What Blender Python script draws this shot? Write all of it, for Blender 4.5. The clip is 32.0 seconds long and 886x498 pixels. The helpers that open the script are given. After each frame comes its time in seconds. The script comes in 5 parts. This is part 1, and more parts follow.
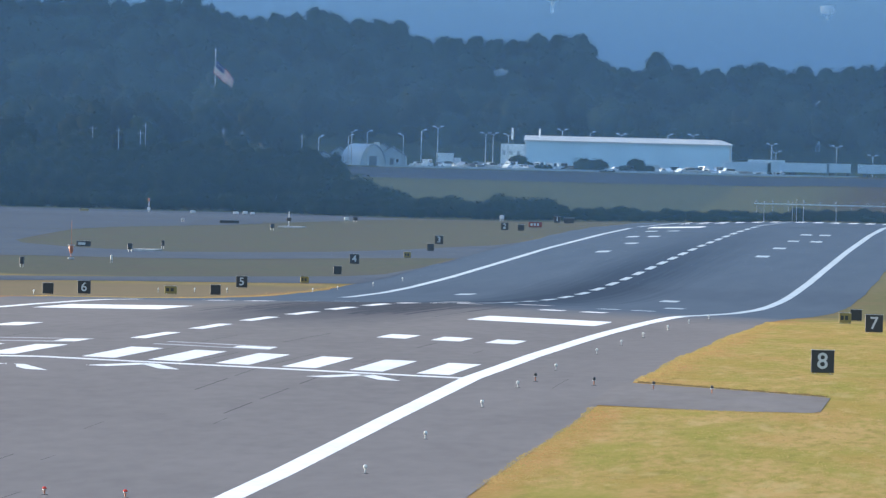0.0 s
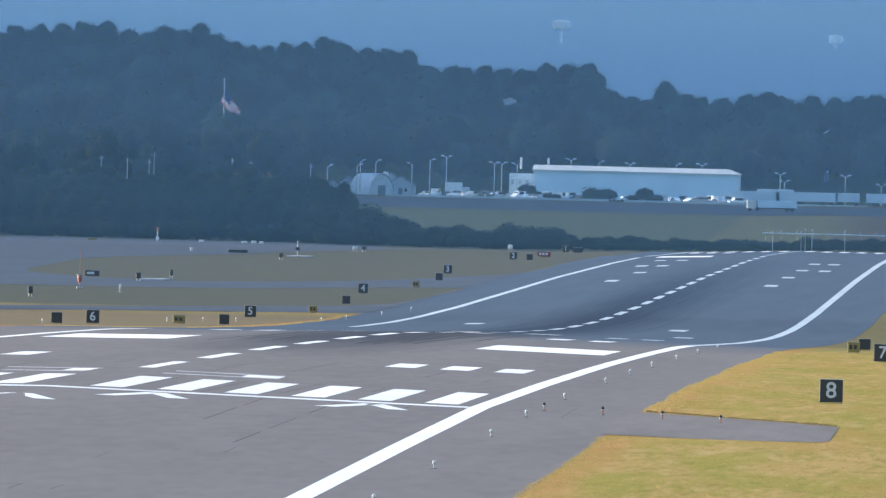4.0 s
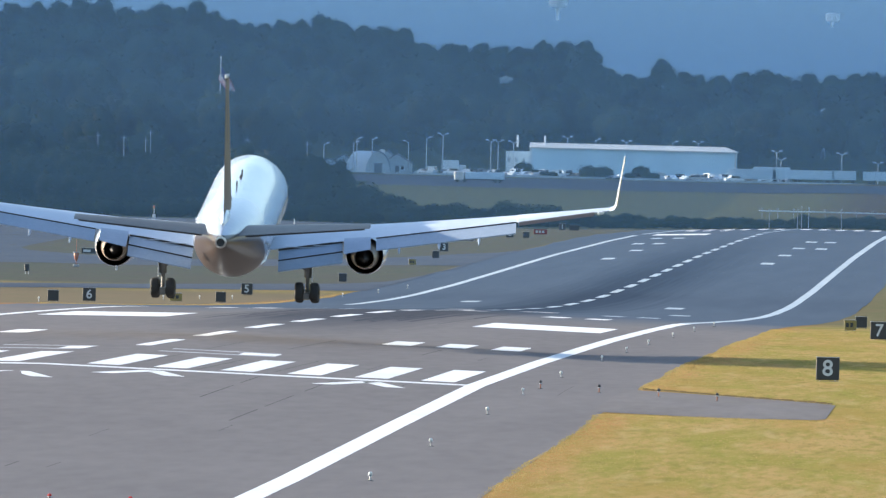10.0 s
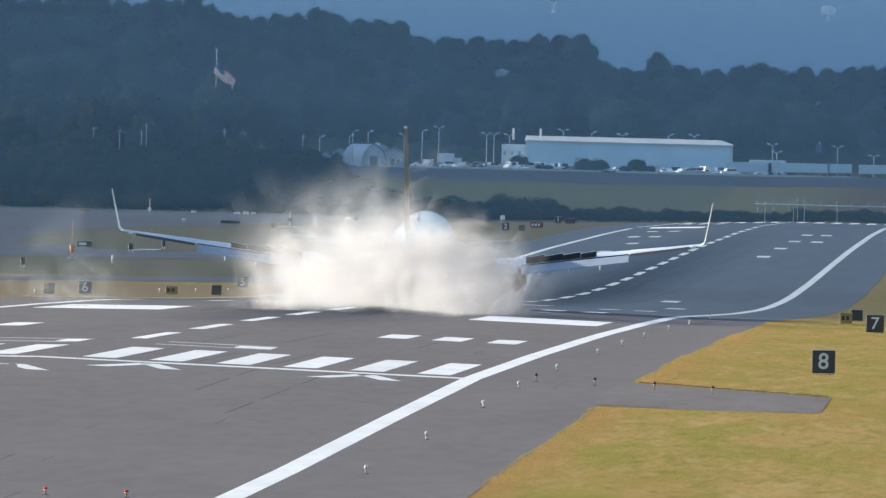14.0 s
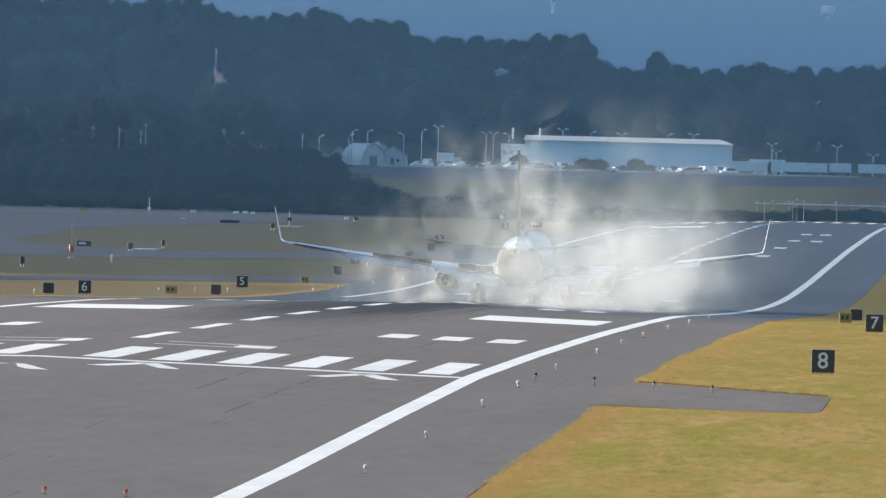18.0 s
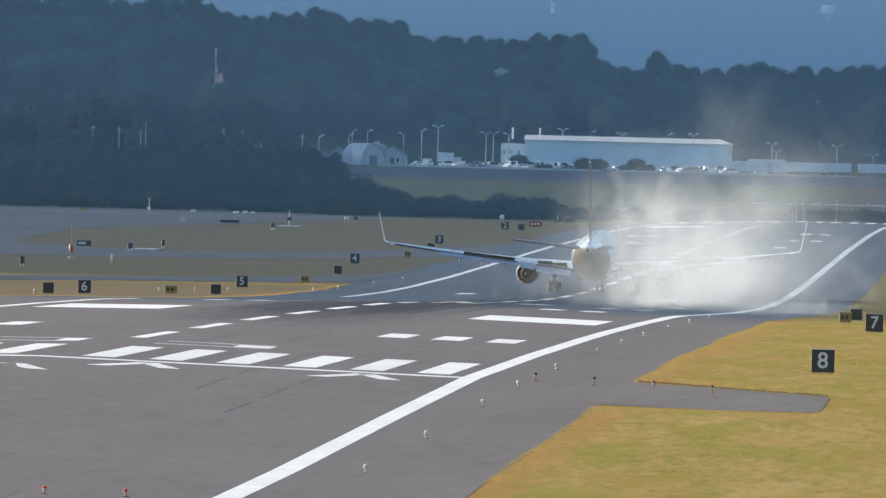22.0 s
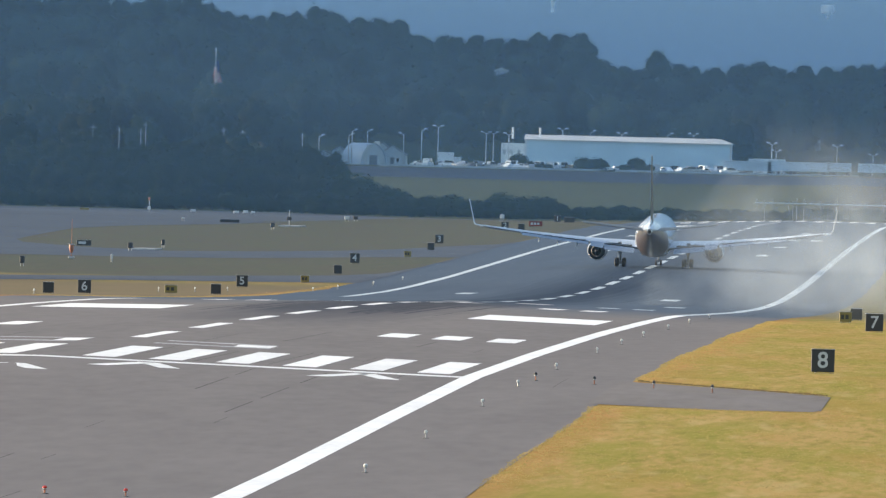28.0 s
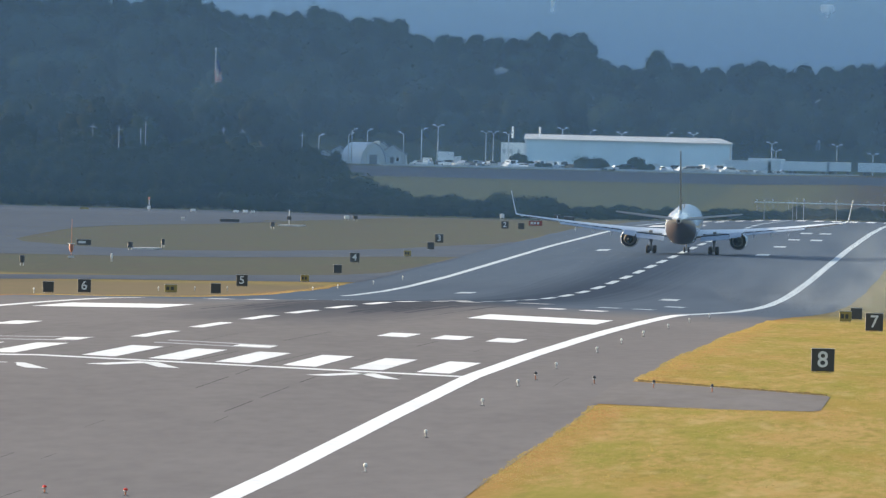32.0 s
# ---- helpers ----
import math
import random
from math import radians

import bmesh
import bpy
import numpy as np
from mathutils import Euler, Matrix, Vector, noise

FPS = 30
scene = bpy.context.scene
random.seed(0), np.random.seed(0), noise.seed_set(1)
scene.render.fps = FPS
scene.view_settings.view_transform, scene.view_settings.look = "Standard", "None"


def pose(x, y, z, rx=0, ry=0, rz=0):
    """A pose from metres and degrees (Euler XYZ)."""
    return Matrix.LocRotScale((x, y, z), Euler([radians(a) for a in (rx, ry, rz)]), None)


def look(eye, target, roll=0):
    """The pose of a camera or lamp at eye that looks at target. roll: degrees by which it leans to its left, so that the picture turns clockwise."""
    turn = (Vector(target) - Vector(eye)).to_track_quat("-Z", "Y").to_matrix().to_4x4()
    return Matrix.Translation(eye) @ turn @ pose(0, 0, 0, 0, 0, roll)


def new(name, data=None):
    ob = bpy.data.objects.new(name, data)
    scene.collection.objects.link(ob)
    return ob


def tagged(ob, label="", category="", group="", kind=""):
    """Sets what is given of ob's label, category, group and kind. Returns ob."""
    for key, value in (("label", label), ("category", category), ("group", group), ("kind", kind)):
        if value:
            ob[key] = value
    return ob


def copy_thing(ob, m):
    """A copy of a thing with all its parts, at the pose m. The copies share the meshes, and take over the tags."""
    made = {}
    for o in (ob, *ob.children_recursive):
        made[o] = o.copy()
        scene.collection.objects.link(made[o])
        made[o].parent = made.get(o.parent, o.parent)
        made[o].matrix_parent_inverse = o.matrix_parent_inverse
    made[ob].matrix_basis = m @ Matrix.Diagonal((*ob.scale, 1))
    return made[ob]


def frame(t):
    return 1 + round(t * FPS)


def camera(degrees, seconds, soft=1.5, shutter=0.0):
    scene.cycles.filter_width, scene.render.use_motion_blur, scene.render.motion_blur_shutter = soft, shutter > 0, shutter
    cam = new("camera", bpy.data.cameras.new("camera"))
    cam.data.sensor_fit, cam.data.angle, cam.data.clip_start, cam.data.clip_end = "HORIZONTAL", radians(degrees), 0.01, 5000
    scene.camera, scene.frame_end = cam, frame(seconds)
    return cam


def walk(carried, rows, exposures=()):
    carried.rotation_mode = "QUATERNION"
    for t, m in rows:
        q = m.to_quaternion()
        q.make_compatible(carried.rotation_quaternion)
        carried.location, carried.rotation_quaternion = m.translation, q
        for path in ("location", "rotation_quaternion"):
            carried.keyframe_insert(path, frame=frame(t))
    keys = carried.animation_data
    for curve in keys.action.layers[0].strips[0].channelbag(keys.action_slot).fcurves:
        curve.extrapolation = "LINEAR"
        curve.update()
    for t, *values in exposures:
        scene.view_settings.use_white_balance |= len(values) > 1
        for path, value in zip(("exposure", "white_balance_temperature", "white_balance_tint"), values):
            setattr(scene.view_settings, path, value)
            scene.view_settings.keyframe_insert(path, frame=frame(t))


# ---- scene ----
HAZE = 0.57
scene.cycles.transparent_max_bounces = 320
F, EYE, PSI, TILT, LEAN = 27970.0, (51.95, -818.4, 10.6), -0.0381, -0.004862, 1.432


def aim(dx, dy):
    """The camera's pose when the picture has slid by dx, dy from its first place."""
    c, s = math.cos(0.025), math.sin(0.025)
    a, b = PSI - (dx * c + dy * s) / F, TILT + (dy * c - dx * s) / F
    return look(EYE, (EYE[0] + math.sin(a), EYE[1] + math.cos(a), EYE[2] + math.tan(b)), LEAN)


cam = camera(math.degrees(2 * math.atan(784 / F)), 32.0, soft=1.35, shutter=0.4)
walk(cam, [(0, aim(0.0, 0.0)), (0.5, aim(0.3, 3.0)), (1, aim(1.5, 8.6)), (1.5, aim(2.3, 14.2)), (2, aim(2.0, 19.6)),
           (2.5, aim(2.0, 22.0)), (3, aim(4.8, 32.1)), (3.5, aim(9.1, 52.0)), (5.5, aim(32.2, 44.6)), (6, aim(33.9, 34.6)),
           (6.5, aim(36.8, 30.6)), (7, aim(37.6, 25.2)), (7.5, aim(30.8, 25.6)), (8, aim(23.3, 29.0)), (8.5, aim(18.3, 24.5)),
           (9, aim(14.0, 19.7)), (9.5, aim(10.9, 16.6)), (10, aim(9.0, 12.7)), (10.5, aim(6.9, 10.4)), (11, aim(5.4, 7.4)),
           (11.5, aim(4.0, 5.0)), (12, aim(4.2, 5.6)), (12.5, aim(3.1, 3.0)), (13, aim(2.9, 2.9)), (13.5, aim(1.7, 1.4)),
           (14, aim(1.5, 0.4)), (14.5, aim(1.4, 0.0)), (16.5, aim(0.7, -1.2)), (18, aim(0.6, -0.6)), (20, aim(0.4, -0.9)),
           (23, aim(0.5, -1.0)), (25, aim(1.2, 0.5)), (27.5, aim(0.9, -0.3)), (28.5, aim(0.2, -2.6)), (32, aim(0.3, -2.6))],
     exposures=[(0, 1.38, 5950, 10), (9.5, 1.40, 6200, 10), (11.6, 1.28, 6250, 10), (13.2, 1.04, 6400, 10), (20, 1.04, 6650, 10), (26, 1.18, 6850, 10), (32, 1.3, 6950, 10)])

# ---- world and sun: a low sun to the left of the runway, slightly ahead ----
SUN_EL, SUN_DIR = radians(12.5), Vector((-0.93, 0.37, 0))
world = bpy.data.worlds.new("sky")
scene.world = world
world.use_nodes = True
wn = world.node_tree.nodes
sky = wn.new("ShaderNodeTexSky")
sky.sky_type, sky.sun_disc, sky.sun_elevation = "NISHITA", False, SUN_EL
sky.sun_rotation = math.atan2(SUN_DIR.x, SUN_DIR.y)
sky.dust_density, sky.ozone_density = 1.5, 2.0
wn["Background"].inputs["Strength"].default_value = 0.16
world.node_tree.links.new(sky.outputs[0], wn["Background"].inputs["Color"])
lamp = bpy.data.lights.new("sun", "SUN")
lamp.energy, lamp.angle, lamp.color = 5.0, radians(0.6), (1.0, 0.88, 0.70)
sun = new("sun", lamp)
d = Vector((SUN_DIR.x, SUN_DIR.y, 0)).normalized() * math.cos(SUN_EL) + Vector((0, 0, math.sin(SUN_EL)))
sun.matrix_world = look(d * 400 + Vector((0, 400, 0)), (0, 400, 0))


# ---- materials ----
def mat(name, col, rough=0.6, metal=0.0, col2=None, scale=1.0, stretch=(1, 1, 1), bump=0.0, vary=0.0, island=False,
        fine=None, spec=0.5, coat=0.0):
    """A noise-varied surface: col and col2 mixed at a coarse and a fine scale (in metres), with optional relief."""
    m = bpy.data.materials.new(name)
    m.use_nodes = True
    n, l = m.node_tree.nodes, m.node_tree.links
    b = n["Principled BSDF"]
    b.inputs["Roughness"].default_value, b.inputs["Metallic"].default_value = rough, metal
    b.inputs["Specular IOR Level"].default_value, b.inputs["Coat Weight"].default_value = spec, coat
    tc = n.new("ShaderNodeTexCoord")
    mp = n.new("ShaderNodeMapping")
    mp.inputs["Scale"].default_value = stretch
    l.new(tc.outputs["Object"], mp.inputs[0])
    no = n.new("ShaderNodeTexNoise")
    no.inputs["Scale"].default_value, no.inputs["Detail"].default_value = 1.0 / scale, 5
    l.new(mp.outputs[0], no.inputs["Vector"])
    fi = n.new("ShaderNodeTexNoise")
    fi.inputs["Scale"].default_value, fi.inputs["Detail"].default_value = 1.0 / (fine or scale / 9), 4
    l.new(mp.outputs[0], fi.inputs["Vector"])
    ad = n.new("ShaderNodeMath")
    ad.operation = "MULTIPLY_ADD"
    ad.inputs[1].default_value = 0.5
    l.new(fi.outputs[0], ad.inputs[0])
    hf = n.new("ShaderNodeMath")
    hf.operation = "MULTIPLY"
    hf.inputs[1].default_value = 0.5
    l.new(no.outputs[0], hf.inputs[0])
    l.new(hf.outputs[0], ad.inputs[2])
    rp = n.new("ShaderNodeValToRGB")
    rp.color_ramp.elements[0].position, rp.color_ramp.elements[1].position = 0.36, 0.66
    rp.color_ramp.elements[0].color = (*col, 1)
    rp.color_ramp.elements[1].color = (*(col2 or [c * 0.86 for c in col]), 1)
    l.new(ad.outputs[0], rp.inputs[0])
    out = rp.outputs[0]
    if vary or island:
        src = n.new("ShaderNodeNewGeometry").outputs["Random Per Island"] if island else n.new("ShaderNodeObjectInfo").outputs["Random"]
        mr = n.new("ShaderNodeMapRange")
        mr.inputs["To Min"].default_value, mr.inputs["To Max"].default_value = 1 - vary, 1 + vary
        l.new(src, mr.inputs[0])
        hs = n.new("ShaderNodeHueSaturation")
        l.new(mr.outputs[0], hs.inputs["Value"])
        l.new(out, hs.inputs["Color"])
        out = hs.outputs[0]
    l.new(out, b.inputs["Base Color"])
    if bump:
        bu = n.new("ShaderNodeBump")
        bu.inputs["Strength"].default_value = bump
        bu.inputs["Distance"].default_value = 0.05
        l.new(fi.outputs[0], bu.inputs["Height"])
        l.new(bu.outputs[0], b.inputs["Normal"])
    return m


def leaf_mat(name, col, col2, vary=0.35):
    """Leaves: thin, letting some light through."""
    m = mat(name, col, 0.65, 0, col2, 11.0, vary=vary, island=True, spec=0.2)
    n, l = m.node_tree.nodes, m.node_tree.links
    b, o = n["Principled BSDF"], n["Material Output"]
    tr, mx = n.new("ShaderNodeBsdfTranslucent"), n.new("ShaderNodeMixShader")
    l.new(b.inputs["Base Color"].links[0].from_socket, tr.inputs[0])
    mx.inputs[0].default_value = 0.5
    l.new(b.outputs[0], mx.inputs[1])
    l.new(tr.outputs[0], mx.inputs[2])
    l.new(mx.outputs[0], o.inputs[0])
    return m


def spray_mat(thick, col):
    """Fine water spray: thin flakes that fade out to their rims, uneven inside, white in the sun."""
    m = bpy.data.materials.new("spray")
    m.use_nodes = True
    n, l = m.node_tree.nodes, m.node_tree.links
    n.remove(n["Principled BSDF"])
    di, tr, cl = n.new("ShaderNodeBsdfDiffuse"), n.new("ShaderNodeBsdfTranslucent"), n.new("ShaderNodeBsdfTransparent")
    di.inputs[0].default_value = tr.inputs[0].default_value = (*col, 1)
    m1, m2 = n.new("ShaderNodeMixShader"), n.new("ShaderNodeMixShader")
    m1.inputs[0].default_value = 0.5
    l.new(di.outputs[0], m1.inputs[1])
    l.new(tr.outputs[0], m1.inputs[2])
    at = n.new("ShaderNodeAttribute")
    at.attribute_name = "fade"
    tc, no = n.new("ShaderNodeTexCoord"), n.new("ShaderNodeTexNoise")
    no.inputs["Scale"].default_value, no.inputs["Detail"].default_value = 0.55, 5
    l.new(tc.outputs["Object"], no.inputs["Vector"])
    mr = n.new("ShaderNodeMapRange")
    for k, v in zip(("From Min", "From Max", "To Min", "To Max"), (0.36, 0.66, 0.62, 1.0)):
        mr.inputs[k].default_value = v
    l.new(no.outputs[0], mr.inputs[0])
    mu, m3 = n.new("ShaderNodeMath"), n.new("ShaderNodeMath")
    mu.operation = m3.operation = "MULTIPLY"
    l.new(at.outputs["Fac"], mu.inputs[0])
    l.new(mr.outputs[0], mu.inputs[1])
    l.new(mu.outputs[0], m3.inputs[0])
    m3.inputs[1].default_value = thick
    l.new(m3.outputs[0], m2.inputs[0])
    l.new(cl.outputs[0], m2.inputs[1])
    l.new(m1.outputs[0], m2.inputs[2])
    l.new(m2.outputs[0], n["Material Output"].inputs[0])
    return m


def glow(name, col, strength):
    m = bpy.data.materials.new(name)
    m.use_nodes = True
    b = m.node_tree.nodes["Principled BSDF"]
    b.inputs["Base Color"].default_value, b.inputs["Emission Color"].default_value = (0, 0, 0, 1), (*col, 1)
    b.inputs["Roughness"].default_value, b.inputs["Specular IOR Level"].default_value = 1.0, 0.0
    b.inputs["Emission Strength"].default_value = strength
    return m


def node_tools(n, l):
    """Short ways to add a range, a colour mix and a sum to a node tree."""
    def rng(src, a, b2, lo=0.0, hi=1.0):
        r = n.new("ShaderNodeMapRange")
        for k, v in zip(("From Min", "From Max", "To Min", "To Max"), (a, b2, lo, hi)):
            r.inputs[k].default_value = v
        l.new(src, r.inputs[0])
        return r.outputs[0]

    def mixc(fac, a, col):
        x = n.new("ShaderNodeMix")
        x.data_type = "RGBA"
        l.new(fac, x.inputs[0])
        l.new(a, x.inputs[6])
        if isinstance(col, tuple):
            x.inputs[7].default_value = (*col, 1)
        else:
            l.new(col, x.inputs[7])
        return x.outputs[2]

    def op(kind, a, b2):
        o = n.new("ShaderNodeMath")
        o.operation = kind
        l.new(a, o.inputs[0])
        if isinstance(b2, (int, float)):
            o.inputs[1].default_value = b2
        else:
            l.new(b2, o.inputs[1])
        return o.outputs[0]
    return rng, mixc, op


def noise_at(n, l, stretch, detail=5):
    """Noise over the object, stretched along its axes."""
    tc, mp, no = n.new("ShaderNodeTexCoord"), n.new("ShaderNodeMapping"), n.new("ShaderNodeTexNoise")
    mp.inputs["Scale"].default_value = stretch
    no.inputs["Scale"].default_value, no.inputs["Detail"].default_value = 1.0, detail
    l.new(tc.outputs["Object"], mp.inputs[0])
    l.new(mp.outputs[0], no.inputs["Vector"])
    return no.outputs[0]


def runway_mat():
    """Grey asphalt that passes into a darker overlay, blued to put the haze into its colour, with a film of tyre rubber
    along both wheel tracks.
    """
    m = mat("runway_asphalt", (0.149, 0.137, 0.135), 0.85, 0, (0.181, 0.166, 0.162), 9.0, (1, 0.12, 1), 0.25, fine=0.9, spec=0.02)
    n, l = m.node_tree.nodes, m.node_tree.links
    b = n["Principled BSDF"]
    rng, mixc, op = node_tools(n, l)
    base = b.inputs["Base Color"].links[0].from_socket
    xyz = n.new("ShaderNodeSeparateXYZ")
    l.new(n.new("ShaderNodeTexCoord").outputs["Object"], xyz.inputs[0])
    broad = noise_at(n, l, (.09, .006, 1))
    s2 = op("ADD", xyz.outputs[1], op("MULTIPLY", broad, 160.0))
    # far asphalt: the blue of the distance haze is mixed into its colour
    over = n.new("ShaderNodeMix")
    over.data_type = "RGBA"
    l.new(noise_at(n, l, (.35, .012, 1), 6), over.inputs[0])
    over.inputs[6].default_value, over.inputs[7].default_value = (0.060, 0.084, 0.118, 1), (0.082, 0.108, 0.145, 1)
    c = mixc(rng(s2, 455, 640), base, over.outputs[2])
    streak = noise_at(n, l, (1.5, .0035, 1), 4)
    track = op("ADD", op("ABSOLUTE", xyz.outputs[0], 0), op("MULTIPLY", streak, 7.0))
    film = op("MULTIPLY", rng(track, 13.5, 6.0), op("MULTIPLY", rng(s2, 285, 410), rng(s2, 2050, 1300)))
    near = op("MULTIPLY", film, rng(s2, 780, 640))
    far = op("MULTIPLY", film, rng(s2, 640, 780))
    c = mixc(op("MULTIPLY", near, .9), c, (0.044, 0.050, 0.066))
    # far rubber film takes the same haze blue
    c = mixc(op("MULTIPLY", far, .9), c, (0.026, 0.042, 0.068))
    l.new(c, b.inputs["Base Color"])
    return m


def grass_mat():
    """Dry airfield grass: golden right of the runway, olive across it, burnt orange along the pavement's edge; haze is
    greyed into the colour farther off.
    """
    m = mat("dry_grass", (0.37, 0.252, 0.104), 0.9, 0, (0.232, 0.205, 0.056), 2.6, (1, 0.08, 1), 0, fine=0.40, spec=0.0)
    n, l = m.node_tree.nodes, m.node_tree.links
    b = n["Principled BSDF"]
    base = b.inputs["Base Color"].links[0].from_socket
    tc = n.new("ShaderNodeTexCoord")
    xyz = n.new("ShaderNodeSeparateXYZ")
    l.new(tc.outputs["Object"], xyz.inputs[0])
    wob = n.new("ShaderNodeTexNoise")
    wob.inputs["Scale"].default_value, wob.inputs["Detail"].default_value = 0.2, 6
    mp2 = n.new("ShaderNodeMapping")
    mp2.inputs["Scale"].default_value = (1, 0.13, 1)
    l.new(tc.outputs["Object"], mp2.inputs[0])
    l.new(mp2.outputs[0], wob.inputs["Vector"])

    rng, mixc, op = node_tools(n, l)
    au = op("ADD", op("ABSOLUTE", xyz.outputs[0], 0), op("MULTIPLY", wob.outputs[0], 6.0))
    for r in n:
        if r.type == "VALTORGB":
            r.color_ramp.elements[0].position, r.color_ramp.elements[1].position = 0.40, 0.62
    green = op("MULTIPLY", rng(wob.outputs[0], 0.47, 0.60), 0.8)
    c = mixc(green, base, (0.238, 0.214, 0.056))
    rust = op("MULTIPLY", rng(noise_at(n, l, (.16, .017, 1), 6), 0.50, 0.64), 0.40)
    c = mixc(rust, c, (0.35, 0.205, 0.080))
    tuft = op("MULTIPLY", rng(noise_at(n, l, (1.1, .13, 1), 6), 0.54, 0.70), 0.42)
    c = mixc(tuft, c, (0.140, 0.128, 0.038))
    pale = op("MULTIPLY", rng(noise_at(n, l, (.75, .06, 1), 6), 0.56, 0.70), 0.45)
    c = mixc(pale, c, (0.44, 0.325, 0.160))
    # left of the runway: olive and tan, with haze greyed into the colour
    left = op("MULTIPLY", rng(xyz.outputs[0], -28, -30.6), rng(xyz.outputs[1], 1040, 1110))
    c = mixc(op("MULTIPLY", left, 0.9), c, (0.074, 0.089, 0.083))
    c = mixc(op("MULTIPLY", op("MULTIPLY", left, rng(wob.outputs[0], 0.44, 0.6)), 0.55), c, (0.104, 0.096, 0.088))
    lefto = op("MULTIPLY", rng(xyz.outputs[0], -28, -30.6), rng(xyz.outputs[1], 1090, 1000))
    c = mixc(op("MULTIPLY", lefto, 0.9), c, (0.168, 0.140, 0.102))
    edge = op("MULTIPLY", op("MULTIPLY", rng(au, 36.0, 33.6), 0.6), rng(xyz.outputs[1], 1150, 900))
    c = mixc(edge, c, (0.36, 0.180, 0.080))
    # farther grass on the right, greyed in colour to look hazy
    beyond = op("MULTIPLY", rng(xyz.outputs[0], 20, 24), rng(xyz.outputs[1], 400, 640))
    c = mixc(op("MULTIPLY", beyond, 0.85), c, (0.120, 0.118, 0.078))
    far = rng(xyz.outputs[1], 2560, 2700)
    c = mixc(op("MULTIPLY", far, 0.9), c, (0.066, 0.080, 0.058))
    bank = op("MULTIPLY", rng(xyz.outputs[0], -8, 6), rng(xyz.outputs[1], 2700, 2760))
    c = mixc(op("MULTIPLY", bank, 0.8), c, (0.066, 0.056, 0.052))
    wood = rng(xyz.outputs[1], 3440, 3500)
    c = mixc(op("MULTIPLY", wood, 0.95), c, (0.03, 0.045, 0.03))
    l.new(c, b.inputs["Base Color"])
    return m


GRASS = grass_mat()
ASPHALT = mat("runway_asphalt", (0.148, 0.133, 0.127), 0.85, 0, (0.192, 0.175, 0.168), 9.0, (1, 0.12, 1), 0.25, fine=0.9, spec=0.02)
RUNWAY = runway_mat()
# far pavement: a blue cast for haze is put into the asphalt colour
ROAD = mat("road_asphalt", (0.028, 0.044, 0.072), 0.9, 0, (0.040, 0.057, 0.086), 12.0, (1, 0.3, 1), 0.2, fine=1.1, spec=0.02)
ASPHALT_HAZED = mat("taxiway_asphalt", (0.064, 0.080, 0.108), 0.9, 0, (0.085, 0.10, 0.122), 12.0, (1, 0.3, 1), 0.25, fine=1.1, spec=0.02)
RUBBER_MARK = mat("rubber_deposit", (0.070, 0.073, 0.084), 0.75, 0, (0.094, 0.097, 0.108), 5.0, (1, 0.05, 1), spec=0.0)
LINE = mat("road_paint_white", (0.80, 0.80, 0.78), 0.7, 0, (0.66, 0.66, 0.66), 3.0, (1, 0.3, 1), 0.1, vary=0.06, spec=0.0)
# far markings: white paint dulled and blued in colour to look hazy
LINE_HAZED = mat("hazed_paint", (0.47, 0.53, 0.57), 0.75, 0, (0.36, 0.42, 0.46), 3.0, (1, 0.2, 1), 0.1, vary=0.06, spec=0.0)
LINE_WORN = mat("worn_paint", (0.50, 0.50, 0.50), 0.75, 0, (0.26, 0.26, 0.27), 1.6, (1, 0.3, 1), spec=0.0)
CRACK = mat("crack_filler", (0.090, 0.084, 0.083), 0.6, 0, (0.118, 0.110, 0.108), 3.0, spec=0.0)
WHITE = mat("aircraft_white", (0.47, 0.49, 0.53), 0.18, 0, (0.43, 0.46, 0.50), 4.0, coat=0.3, fine=0.5)
BROWN = mat("aircraft_brown", (0.052, 0.034, 0.024), 0.32, 0, (0.036, 0.023, 0.016), 1.6, (1, 0.12, 1), coat=0.0, fine=0.3, spec=0.34)
# paler, mottled brown for the fin and tailplane
BROWN_PALE = mat("pale_brown", (0.088, 0.064, 0.047), 0.42, 0, (0.052, 0.038, 0.028), 1.5, (1, 1, 1), fine=0.4, spec=0.3)
SIZE = 0.955


